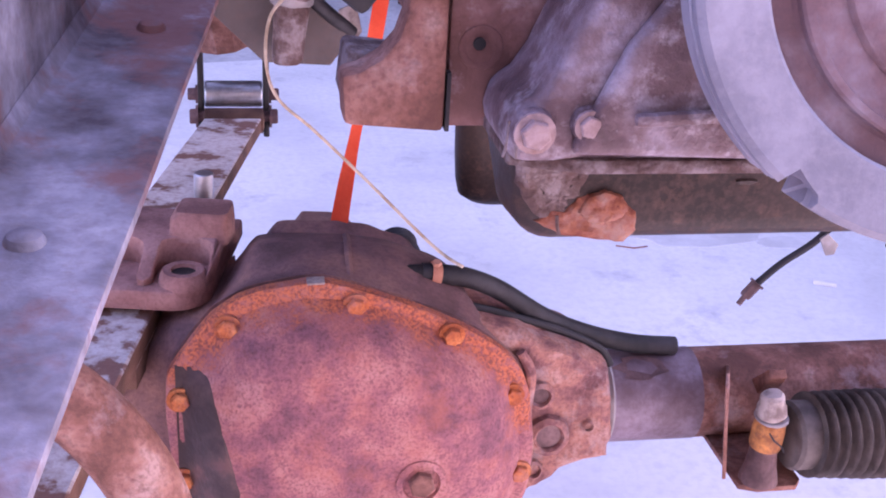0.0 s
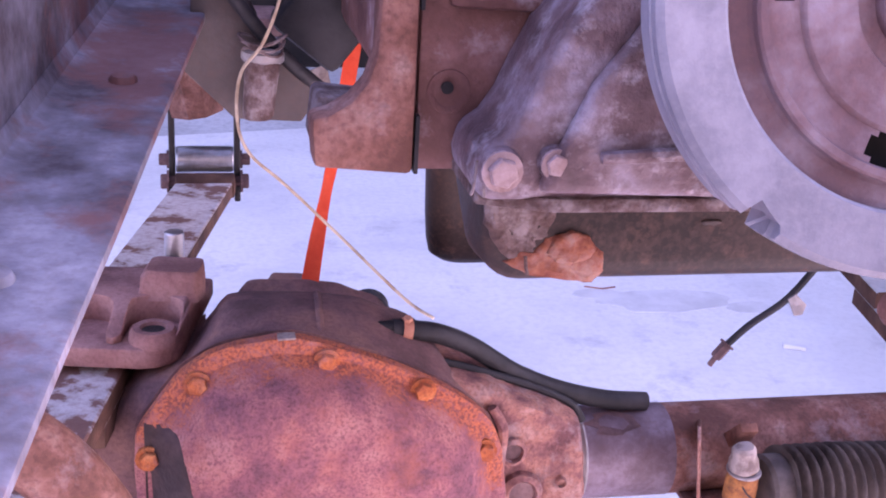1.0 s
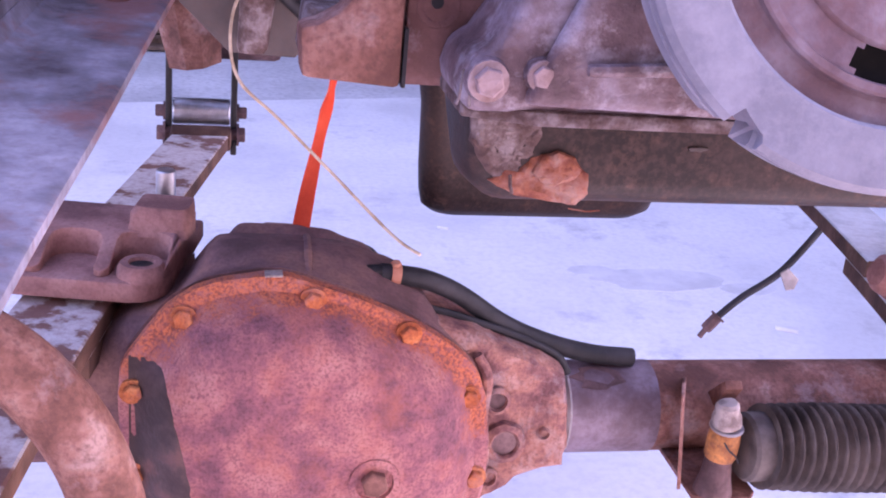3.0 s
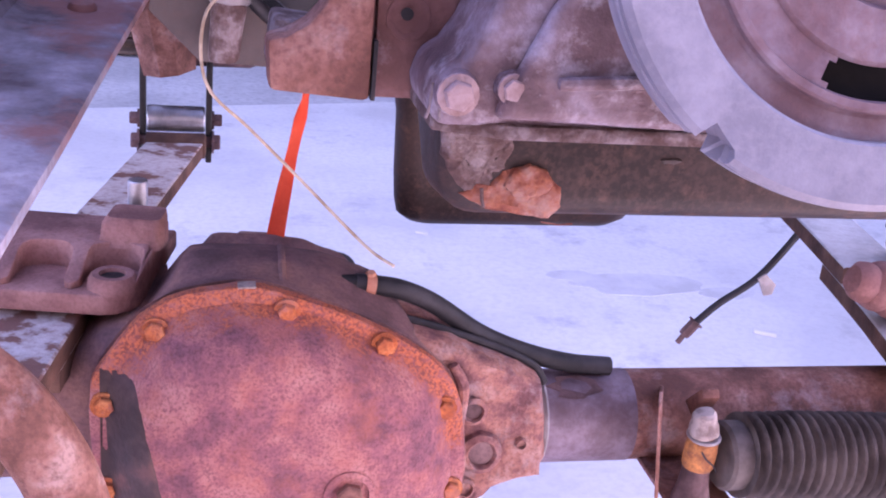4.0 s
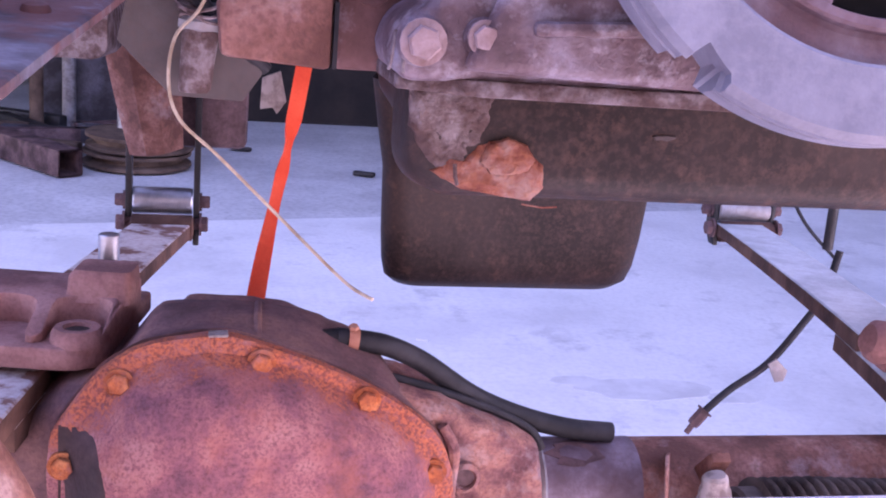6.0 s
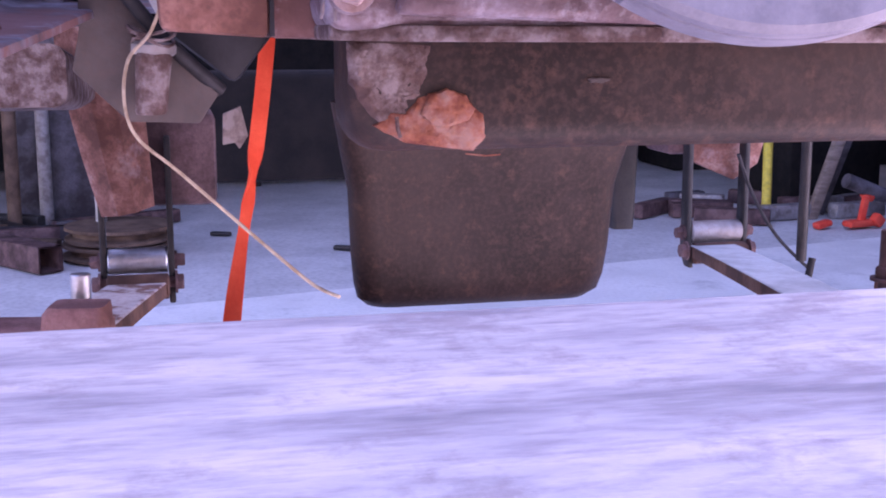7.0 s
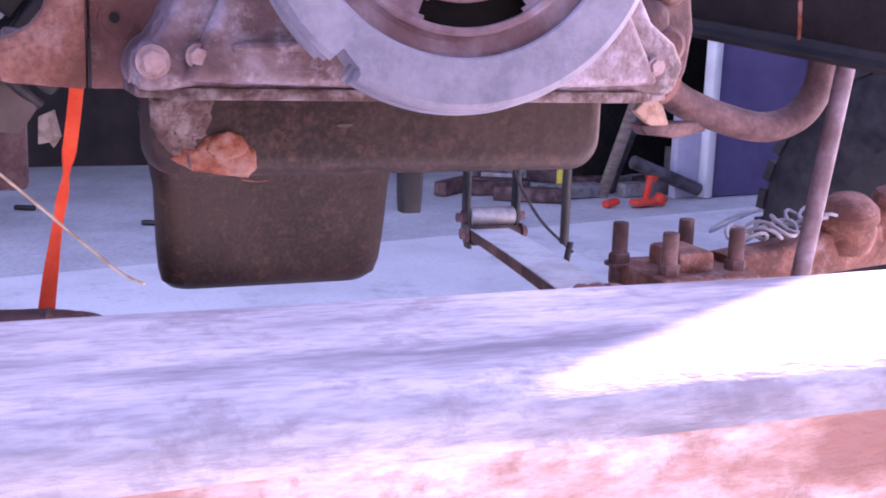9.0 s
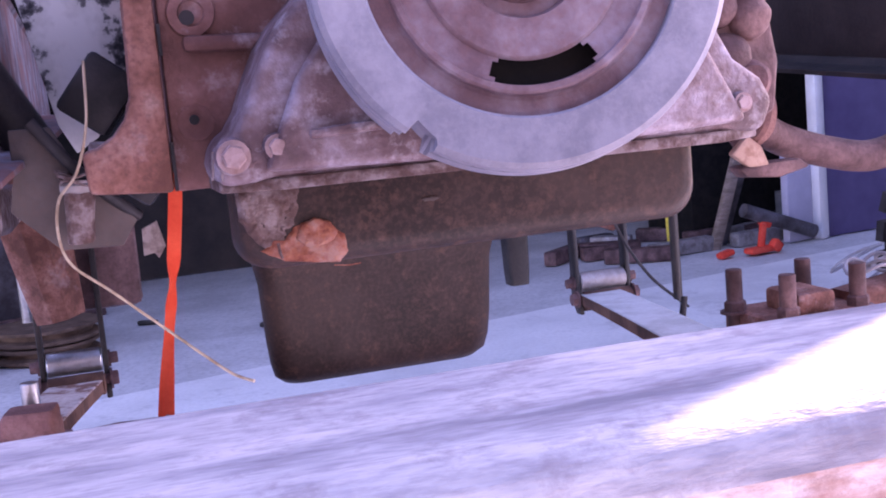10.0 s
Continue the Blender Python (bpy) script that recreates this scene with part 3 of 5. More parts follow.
# torn, rusted skin at the pan's front corner
def crust(outline, y0, height, seed, rag=0.0016):
    """A raised crust with a ragged rim: rings from the rim inwards."""
    pts = []
    n = len(outline)
    for i in range(n):
        (ax, az), (bx, bz) = outline[i], outline[(i + 1) % n]
        for k in range(5):
            f = k / 5
            x, z = ax + (bx - ax) * f, az + (bz - az) * f
            q = Vector((x * 420, z * 420, seed))
            pts.append((x + rag * noise.noise(q), z + rag * noise.noise(q + Vector((9, 9, 9)))))
    mx, mz = sum(p[0] for p in pts) / len(pts), sum(p[1] for p in pts) / len(pts)
    rings = []
    for s, h in ((1.0, 0.0), (0.985, 0.35), (0.93, 0.7), (0.8, 0.95), (0.6, 1.0), (0.4, 0.9), (0.2, 1.0)):
        rings.append([(mx + (x - mx) * s, y0 - height * h - 0.0012 * noise.noise(Vector((x * 160 * s, z * 160, seed + s))) * (h > 0.3), mz + (z - mz) * s) for x, z in pts])
    return loft(B(), rings)


part("scaled_skin", crust([(0.1475, 0.856), (0.1485, 0.838), (0.157, 0.823), (0.169, 0.8145), (0.1725, 0.8195), (0.1745, 0.829), (0.180, 0.8325), (0.1845, 0.842), (0.1855, 0.856)], 0.7265, 0.004, 3.0), M_SCALE, pan, "flaking grey rust scale")
part("rust_blister", crust([(0.158, 0.8195), (0.165, 0.825), (0.172, 0.8245), (0.178, 0.832), (0.190, 0.8345), (0.200, 0.8315), (0.2095, 0.824), (0.2105, 0.8145), (0.2045, 0.8075), (0.195, 0.8085), (0.172, 0.8120)], 0.7258, 0.0036, 7.0, 0.0008), M_PATCH, pan, "orange rust blister")
part("rust_flake", crust([(0.179, 0.8245), (0.183, 0.833), (0.191, 0.8355), (0.200, 0.8325), (0.2045, 0.8265), (0.2015, 0.8215), (0.192, 0.8185), (0.184, 0.8195)], 0.7230, 0.0030, 11.0, 0.0008), M_PATCH, pan)
bm = sweep(B(), [(0.1685, 0.7205, 0.8235), (0.169, 0.7198, 0.818), (0.170, 0.7195, 0.8145)], 0.0009, 6)
part("torn_edge", bm, M_SCALE, pan)
bm = sweep(B(), [(0.200, 0.7225, 0.8065), (0.209, 0.7215, 0.8055), (0.216, 0.7225, 0.8058)], 0.0004, 6)
part("seam", bm, M_PATCH, pan)
bm = blob(B(), 0.262, 0.8385, 0.005, 0.0012, 0.7222, 0.7255, 2.2, 14)
part("scrape", bm, M_GREYPLATE, pan)

# crank pulley
BC, BR = Vector((0.2872, 0.609, 0.9645)), 0.1070
AX = Vector((-0.165, -1, 0.158)).normalized()
WEB = [(0.055, -0.05), (0.055, -0.02), (0.0803, -0.018), (0.0803, -0.0068), (0.0715, -0.0065), (0.0698, -0.0052), (0.0692, -0.001), (0.0680, 0.0), (0.0652, 0.0), (0.0645, -0.0025), (0.0622, -0.0030), (0.0543, -0.0045), (0.0520, -0.0050), (0.0510, -0.0035), (0.0500, -0.0028), (0.031, -0.0028), (0.029, -0.009), (0.022, -0.0095), (0.021, -0.003)]
bm = lathe(B(), WEB, BC, AX, 120)
cut = []
E1 = (Vector((1, 0, 0)) - AX * AX.x).normalized()
E2 = (Vector((0, 0, 1)) - AX * AX.z).normalized()
E2 = (E2 - E1 * E1.dot(E2)).normalized()
for f in bm.faces:
    c = f.calc_center_median() - BC
    c -= AX * AX.dot(c)
    a = math.degrees(math.atan2(c.dot(E2), c.dot(E1)))
    wide = 27 if 0.0545 < c.length < 0.0618 else 24
    if 0.0521 < c.length < 0.0642 and f.calc_area() < 0.001 and any(abs((a - m + 180) % 360 - 180) < wide for m in (-85, 35, 155)):
        depth = AX.dot(f.calc_center_median() - BC)
        if -0.006 < depth < -0.002:
            cut.append(f)
bmesh.ops.delete(bm, geom=cut, context="FACES")
pulley = part("crank_pulley", bm, M_BALIN, engine, "reddish-brown pulley web with curved slots")
# black disc set behind the slots in place of their shade
part("slot_shade_disc", lathe(B(), [(0.07, 0.0), (0.07, 0.002), (0.03, 0.002), (0.03, 0.0)], BC - AX * 0.0165, AX, 48, closed=True), M_VOID, pulley, "black disc standing in for the shade inside the slots")
ring = B()
prof = [(0.0800, -0.024), (0.0800, -0.001), (0.0812, 0.0), (BR - 0.0035, 0.0), (BR - 0.0005, -0.0025), (BR, -0.006), (BR, -0.008), (BR - 0.0012, -0.009), (BR + 0.0004, -0.0102), (BR + 0.0006, -0.024)]
lathe(ring, prof, BC, AX, 360, closed=True)
# timing notch in the rim
mrot = Matrix.Translation(BC) @ AX.to_track_quat("Z", "Y").to_matrix().to_4x4()
inv = mrot.inverted()
NOTCH = radians(-129.5)
for v in ring.verts:
    q = inv @ v.co
    wv = v.co - BC
    a = math.atan2(wv.z, wv.x)
    d = (a - NOTCH) * BR
    deep = 0.0098 - 0.0042 * d / 0.0155
    if 0.0 < d < 0.0155 and math.hypot(q.x, q.y) > BR - deep:
        s = (BR - deep) / math.hypot(q.x, q.y)
        q.x, q.y = q.x * s, q.y * s
        v.co = mrot @ q
part("inertia_ring", ring, M_BAL, pulley, "pale grey balancer ring with a timing notch")
bm = hexbolt(B(), BC + AX * -0.004, AX, 0.0125, 0.013)
part("centre_bolt", bm, M_DULL, pulley)
# coolant elbow and lumpy pump casting on the far side
def lump(bm, x, y, z, r, squash=0.7):
    t = bmesh.new()
    bmesh.ops.create_icosphere(t, subdivisions=3, radius=r)
    bmesh.ops.scale(t, vec=(1, squash, 1), verts=t.verts)
    bmesh.ops.translate(t, vec=(x, y, z), verts=t.verts)
    return merge(bm, t)


bm = prism(B(), [(0.40, 0.858), (0.47, 0.857), (0.508, 0.868), (0.512, 0.90), (0.506, 0.95), (0.51, 1.05), (0.40, 1.05)], 0.735, 0.765, 0.006, seg=3)
for lx, lz, lr in ((0.440, 0.930, 0.020), (0.472, 0.905, 0.017), (0.455, 0.885, 0.015), (0.490, 0.930, 0.015), (0.430, 0.895, 0.016), (0.485, 0.960, 0.018), (0.468, 0.938, 0.013)):
    lump(bm, lx, 0.735, lz, lr)
rough_up(bm, 0.0022, 70, 2)
part("pump_casting", bm, M_DARKRUST, engine)
bm = cyl(B(), (0.484, 0.722, 0.890), (0.490, 0.765, 0.886), 0.0135, 28, 0.004)
rough_up(bm, 0.0012, 90)
part("pump_outlet", bm, M_HOUSING, engine)

# exhaust pipe curling out beside the engine
t = thing("exhaust_pipe", (0.86, 1.2, 0.79), "rust-brown bent exhaust pipe with a flange", "pipe")
line = spline([(0.70, 1.16, 0.852), (0.755, 1.18, 0.838), (0.81, 1.2, 0.812), (0.866, 1.2, 0.793), (0.92, 1.2, 0.783), (0.965, 1.2, 0.793), (0.992, 1.2, 0.822), (1.0, 1.2, 0.87), (1.0, 1.22, 0.94)], 8)
part("pipe", sweep(B(), line, 0.018, 18), M_DARKRUST, t)
bm = lathe(B(), [(0.030, 0.0), (0.034, 0.004), (0.034, 0.012), (0.024, 0.018)], (0.752, 1.178, 0.842), (0.9, 0.2, -0.35), 24)
rough_up(bm, 0.002, 50)
part("flange", bm, M_HOUSING, t)
bm = prism(B(), [(0.717, 0.806), (0.737, 0.825), (0.754, 0.812), (0.762, 0.790), (0.740, 0.789)], 1.150, 1.162, 0.003)
rough_up(bm, 0.0015, 90)
part("clamp_plate", bm, M_LUG, t, "tan flaking clamp face")
bm = prism(B(), [(0.724, 0.792), (0.762, 0.794), (0.800, 0.794), (0.812, 0.785), (0.775, 0.776), (0.735, 0.780)], 1.150, 1.178, 0.004)
rough_up(bm, 0.0022, 60)
part("heat_shield", bm, M_DARKRUST, t)
# ---- front axle ----
axle = thing("front_axle", (0.3, 1.12, 0.40), "rusty solid front axle with a pitted differential cover", "axle")
out = [(-0.036, 0.50), (-0.0355, 0.548), (-0.027, 0.568), (-0.004, 0.600), (0.013, 0.6145), (0.034, 0.6245), (0.075, 0.6315), (0.098, 0.629), (0.137, 0.616), (0.176, 0.600), (0.224, 0.573), (0.251, 0.544), (0.262, 0.50), (0.265, 0.44), (0.250, 0.392), (0.215, 0.362), (0.16, 0.352), (0.07, 0.352), (0.01, 0.372), (-0.025, 0.415)]
CX, CZ = 0.115, 0.495


def smooth_loop(pts, n=4):
    q = pts[-2:] + pts + pts[:3]
    s = spline([(a, 0, b) for a, b in q], n)
    return [(p.x, p.z) for p in s[2 * n:2 * n + n * len(pts)]]


loop = smooth_loop(out)


def sec(y, s, dz=0.0, dx=0.0, sz=None):
    return [(CX + dx + (x - CX) * s, y, CZ + dz + (z - CZ) * (sz or s)) for x, z in loop]


out2 = [(-0.046, 0.50), (-0.043, 0.545), (-0.014, 0.580), (0.010, 0.604), (0.024, 0.622), (0.034, 0.635), (0.047, 0.6405), (0.098, 0.640), (0.141, 0.636), (0.166, 0.628), (0.200, 0.613), (0.217, 0.590), (0.238, 0.553), (0.25, 0.44), (0.235, 0.39), (0.2, 0.365), (0.15, 0.36), (0.07, 0.36), (0.01, 0.38), (-0.03, 0.42)]
loop2 = smooth_loop(out2)


def sec2(y, s, dz=0.0, mix=1.0):
    return [(CX + (x2 * mix + x1 * (1 - mix) - CX) * s, y, CZ + dz + (z2 * mix + z1 * (1 - mix) - CZ) * s) for (x1, z1), (x2, z2) in zip(loop, loop2)]


bm = loft(B(), [sec(1.062, 1.0), sec(1.062, 1.012), sec2(1.078, 0.985, -0.002, 0.3), sec2(1.10, 0.99, -0.005, 0.75), sec2(1.13, 0.995, -0.009), sec2(1.165, 1.0, -0.018), sec2(1.195, 0.995, -0.029), sec2(1.215, 0.93, -0.036), sec2(1.24, 0.75), sec2(1.30, 0.5), sec2(1.42, 0.3)])
rough_up(bm, 0.0012, 40)
house = part("housing", bm, M_HOUSING, axle)
part("casting_seam", sweep(B(), [(0.116, 1.19, 0.609), (0.114, 1.165, 0.620), (0.112, 1.13, 0.6275), (0.110, 1.10, 0.6285), (0.109, 1.072, 0.6235)], 0.0035, 8), M_HOUSING, house)
bm = loft(B(), [sec(1.061, 0.86), sec(1.061, 1.0), sec(1.056, 1.006), sec(1.049, 1.003), sec(1.047, 0.985), sec(1.0465, 0.90)])
rough_up(bm, 0.0009, 120)
cov = part("diff_cover_flange", bm, M_COVER, axle, "rusted bolting flange")
bm = loft(B(), [sec(1.0485, 0.93), sec(1.0455, 0.915), sec(1.041, 0.89), sec(1.030, 0.845), sec(1.018, 0.785), sec(1.009, 0.70), sec(1.003, 0.58), sec(1.0005, 0.42), sec(0.9995, 0.22)])
rough_up(bm, 0.0022, 22, 4)
dome = part("diff_cover", bm, M_COVER, axle, "pitted pinkish-brown stamped cover", smooth=60)
for x, z in ((0.111, 0.6135), (0.189, 0.585), (0.243, 0.5265), (0.012, 0.598), (-0.026, 0.535), (-0.026, 0.46), (0.255, 0.45), (0.22, 0.375), (0.12, 0.361), (0.02, 0.381)):
    bm = hexbolt(B(), (x, 1.0455, z), (0, -1, 0), 0.0078, 0.0075)
    rough_up(bm, 0.0006, 200)
    part("cover_bolt", bm, M_RUST_O, cov)
bm = lathe(B(), [(0.021, 0.0), (0.0205, 0.004), (0.0155, 0.0045), (0.0145, 0.0015)], (0.162, 1.0015, 0.476), (0, -1, 0.05), 28)
plug = part("fill_plug_boss", bm, M_COVER, dome)
bm = hexbolt(B(), (0.162, 1.0005, 0.476), (0, -1, 0.05), 0.011, 0.008, False)
part("fill_plug", bm, M_RUST, plug)
dome_tree = BVHTree.FromPolygons([v.co.copy() for v in dome.data.vertices], [list(p.vertices) for p in dome.data.polygons])
def rim_rust(ob, ratios):
    """Marks how far each ring of the cover is rusted orange, most along its upper rim."""
    att = ob.data.attributes.new("rim", "FLOAT", "POINT")
    n = len(loop)
    for i, v in enumerate(ob.data.vertices):
        up = min(1.0, max(0.0, (v.co.z - 0.505) / 0.05)) if v.co.x < 0.2 else min(1.0, max(0.0, (v.co.z - 0.44) / 0.06))
        att.data[i].value = 0.70 * up * min(1.0, max(0.0, (ratios[i // n] - 0.70) / 0.20))


rim_rust(cov, [0.86, 1.0, 1.0, 1.0, 1.0, 0.92])
rim_rust(dome, [0.93, 0.915, 0.89, 0.845, 0.785, 0.70, 0.58, 0.42, 0.22])
# streak laid on the dome: a pipe's shadow put into the colour
bm, rows = B(), []
for k in range(33):
    f = k / 32
    z = 0.565 - 0.18 * f
    x1 = -0.004 + 0.040 * f ** 0.75 + 0.002 * noise.noise(Vector((f * 7, 2, 1))) + 0.0012 * noise.noise(Vector((f * 26, 2, 1)))
    row = []
    for j in range(13):
        x = -0.029 + (x1 + 0.029) * j / 12
        hit = dome_tree.ray_cast(Vector((x, 0.9, z)), Vector((0, 1, 0)))[0]
        y = hit.y if hit else 1.0465
        row.append(bm.verts.new((x, y - 0.0008 + (0.0018 if j == 12 or k in (0, 32) else 0.0), z)))
    rows.append(row)
for a, b in zip(rows, rows[1:]):
    for j in range(12):
        bm.faces.new((a[j], a[j + 1], b[j + 1], b[j]))
part("shadow_streak", bm, M_STREAK, dome, "dark streak, shadow of a pipe put into the colour")
bm = box(B(), (0.080, 1.052, 0.6325), (0.014, 0.012, 0.002), 0.0008, (0, -2, 0))
part("gasket_scrap", bm, M_WHITEDIRT, cov)
# necks and tubes
def neck_ring(y, k):
    mx, mz = 0.272, 0.49
    line = [(0.205, 0.583), (0.226, 0.5785), (0.247, 0.571), (0.280, 0.560), (0.309, 0.547), (0.335, 0.533), (0.341, 0.50), (0.3455, 0.460), (0.343, 0.439), (0.325, 0.4385), (0.300, 0.430), (0.282, 0.416), (0.262, 0.40), (0.232, 0.385), (0.205, 0.39)]
    pts = []
    for (ax, az), (bx, bz) in zip(line, line[1:] + line[:1]):
        for f in (0, 0.25, 0.5, 0.75):
            pts.append((mx + (ax + (bx - ax) * f - mx) * k, y, mz + (az + (bz - az) * f - mz) * k))
    return pts


bm = loft(B(), [neck_ring(1.0725, 0.55), neck_ring(1.0705, 0.72), neck_ring(1.0685, 0.84), neck_ring(1.0695, 0.92), neck_ring(1.074, 0.975), neck_ring(1.082, 1.0), neck_ring(1.11, 1.0), neck_ring(1.16, 0.94)])
rough_up(bm, 0.0030, 42)
rough_up(bm, 0.0014, 120, 3)
neck = part("neck_casting", bm, M_NECK, axle)
part("cast_rim", sweep(B(), spline([(0.252, 1.064, 0.556), (0.262, 1.063, 0.535), (0.263, 1.064, 0.50), (0.268, 1.064, 0.46), (0.262, 1.066, 0.42), (0.245, 1.068, 0.395)], 6), lambda t: 0.0042 + 0.001 * math.sin(9 * t), 10), M_NECK, neck)
for (x, y, z), r in (((0.274, 1.0665, 0.5105), 0.0078), ((0.2845, 1.0655, 0.4695), 0.0115), ((0.3205, 1.069, 0.4765), 0.0035), ((0.274, 1.068, 0.434), 0.006)):
    bm = lathe(B(), [(r * 1.75, -0.006), (r * 1.55, 0.001), (r * 1.15, 0.003), (r * 1.0, 0.001), (r * 0.9, -0.006)], (x, y, z), (0, -1, 0.12), 24)
    rough_up(bm, r * 0.12, 130, x * 50)
    part("lug_boss", bm, M_NECK, neck)
    bm = cyl(B(), (x, y + 0.0006, z), (x, y + 0.006, z), r * 0.98, 18)
    part("lug_hole", bm, M_DARKRUST if r > 0.007 else M_NECK, neck)
bm = loft(B(), [[(x, y, z) for y, z in rrect(y0, y1, z0, z1, r, 4)] for x, y0, y1, z0, z1, r in ((0.02, 1.07, 1.20, 0.40, 0.60, 0.03), (-0.03, 1.068, 1.19, 0.42, 0.575, 0.03), (-0.075, 1.075, 1.165, 0.435, 0.535, 0.03))])
rough_up(bm, 0.002, 35)
part("neck_casting", bm, M_HOUSING, axle)
tube = sweep(B(), [(0.325 + 0.78 * k / 30, 1.12, 0.4757) for k in range(31)], 0.0418, 40)
rt = part("axle_tube", tube, M_RUST, axle)
part("axle_tube", sweep(B(), [(-0.05 - 0.5 * k / 10, 1.12, 0.4757) for k in range(11)], 0.0418, 40), M_HOUSING, axle)
part("weld_seam", lathe(B(), [(0.0418, -0.003), (0.0435, 0.0), (0.0418, 0.003)], (0.346, 1.12, 0.4757), (1, 0, 0), 40), M_DULL, rt, "bright seam between casting and tube")
bm = loft(B(), [[(x, 1.12 - (0.0424 + h) * math.cos(a), 0.4757 + (0.0424 + h) * math.sin(a)) for x, a in [(0.375 + 0.022 * math.cos(k * 0.4488) * (1 + 0.3 * math.sin(3 * k)), 1.15 + 0.32 * math.sin(k * 0.4488)) for k in range(14)]] for h in (-0.002, 0.0006)])
part("oil_spot", bm, M_DARKRUST, rt)
# extra skin over the tube that carries the painted sheen
part("tube_sheen", cyl(B(), (0.347, 1.12, 0.4757), (0.4305, 1.12, 0.4757), 0.0424, 40), M_SHEEN_TUBE, rt, "smooth length of tube, bluish sheen put into the colour")
# damper bracket welded on the tube
bm = prism(B(), [(1.10, 0.515), (1.05, 0.536), (1.035, 0.53), (1.026, 0.49), (1.014, 0.452), (1.03, 0.444), (1.10, 0.44)], 0.4285, 0.4320, 0.001, "yz")
for v in bm.verts:
    v.co.x += (0.49 - v.co.z) * 0.12 + (v.co.y - 1.03) * 0.42
br = part("damper_bracket", bm, M_RUST, axle)
bm = prism(B(), [(0.441, 1.012), (0.456, 1.006), (0.492, 1.006), (0.50, 1.016), (0.50, 1.09), (0.441, 1.10)], 0.442, 0.4475, 0.0015, "xy")
part("bracket_floor", bm, M_RUST, br)
bm = prism(B(), [(1.078, 0.512), (1.05, 0.538), (1.044, 0.532), (1.062, 0.506)], 0.470, 0.486, 0.001, "yz")
part("bracket_tab", bm, M_RUST, br)
# right spring perch and ball stud on the tube
bm = lathe(B(), [(0.004, -0.018), (0.013, -0.017), (0.018, -0.011), (0.0197, -0.003), (0.0185, 0.002), (0.022, 0.005), (0.0245, 0.012), (0.024, 0.017), (0.0215, 0.020), (0.0255, 0.024), (0.028, 0.034), (0.027, 0.053), (0.025, 0.075)], (0.662, 1.135, 0.602), (0.96, 0.05, -0.26), 32)
rough_up(bm, 0.0012, 60)
part("knuckle_boss", bm, M_CAST, axle)
bm = loft(B(), [[(x + dx, y, z) for x, y in rrect(-0.03, 0.03, 1.08, 1.16, 0.015, 4)] for dx, z in ((0.735, 0.600), (0.742, 0.57), (0.75, 0.54), (0.76, 0.49))])
part("perch_pedestal", bm, M_CAST_O, axle)
# vent hose over the neck
vt = thing("vent_hose", (0.3, 1.12, 0.56), "black rubber axle vent hose with a rusty clamp", "hose")
part("hose", sweep(B(), spline([(0.172, 1.105, 0.612), (0.191, 1.105, 0.610), (0.213, 1.107, 0.605), (0.242, 1.110, 0.591), (0.285, 1.112, 0.562), (0.328, 1.115, 0.5425), (0.372, 1.118, 0.530), (0.411, 1.12, 0.525)], 8), 0.0086, 16), M_BLACK, vt)
part("nipple", cyl(B(), (0.155, 1.105, 0.612), (0.175, 1.105, 0.613), 0.0068, 14), M_BLACKMETAL, vt)
part("clamp", cyl(B(), (0.180, 1.105, 0.6115), (0.188, 1.1053, 0.6105), 0.0098, 20), M_CLAMP, vt)
part("clamp_screw", hexbolt(B(), (0.184, 1.102, 0.620), (0, -0.3, 1), 0.004, 0.004, False), M_CLAMP, vt)
# thin black tube drawn along the top of the neck
tagged(part("thin_black_line", sweep(B(), spline([(0.198, 1.10, 0.586), (0.231, 1.10, 0.578), (0.263, 1.10, 0.5675), (0.30, 1.10, 0.554), (0.333, 1.10, 0.537), (0.345, 1.10, 0.520)], 8), 0.0036, 10), M_BLACK), "thin black line lying along the axle casting", "cable")

# steering damper with its ribbed boot
dm = thing("steering_damper", (0.55, 1.02, 0.47), "steering damper in a ribbed dusty rubber boot", "damper")
bm, pts, rad = B(), [], []
N = 25
for i in range(N * 12 + 1):
    s = i / (N * 12)
    pts.append((0.500 + 0.255 * s, 1.022 + 0.01 * s, 0.4885 - 0.016 * s))
    rad.append((0.0262 + 0.0015 * min(1, s * 5)) * (1.0 + 0.42 * (0.5 + 0.5 * math.cos(2 * math.pi * i / 12)) ** 1.5))
sweep(bm, pts, lambda t: rad[round(t * N * 12)], 32)
part("boot", bm, M_BOOT, dm, smooth=70)
part("boot_collar", cyl(B(), (0.482, 1.021, 0.489), (0.504, 1.022, 0.4885), 0.030, 28, 0.003), M_BOOT, dm)
part("rod", cyl(B(), (0.74, 1.03, 0.473), (0.98, 1.04, 0.470), 0.016, 20), M_DARKRUST, dm)
end = part("rod_end", lathe(B(), [(0.0125, 0.0), (0.0138, 0.003), (0.0140, 0.018), (0.0128, 0.028), (0.0105, 0.031)], (0.462, 1.018, 0.481), (0.05, 0, 1), 24), M_ORANGEB, dm, "orange bushing")
part("lower_cup", lathe(B(), [(0.017, 0.0), (0.0165, 0.004), (0.0135, 0.016), (0.0115, 0.034)], (0.4615, 1.018, 0.4475), (0, 0, 1), 24), M_DARKRUST, end)
part("washer", cyl(B(), (0.463, 1.0175, 0.5095), (0.463, 1.0172, 0.5125), 0.0148, 24, 0.001), M_DULL, end)
bm = lathe(B(), [(0.0122, 0.0), (0.0130, 0.003), (0.0126, 0.009), (0.0108, 0.0125), (0.0104, 0.019), (0.0082, 0.022), (0.004, 0.0225)], (0.4625, 1.017, 0.5125), (-0.12, 0, 1), 20)
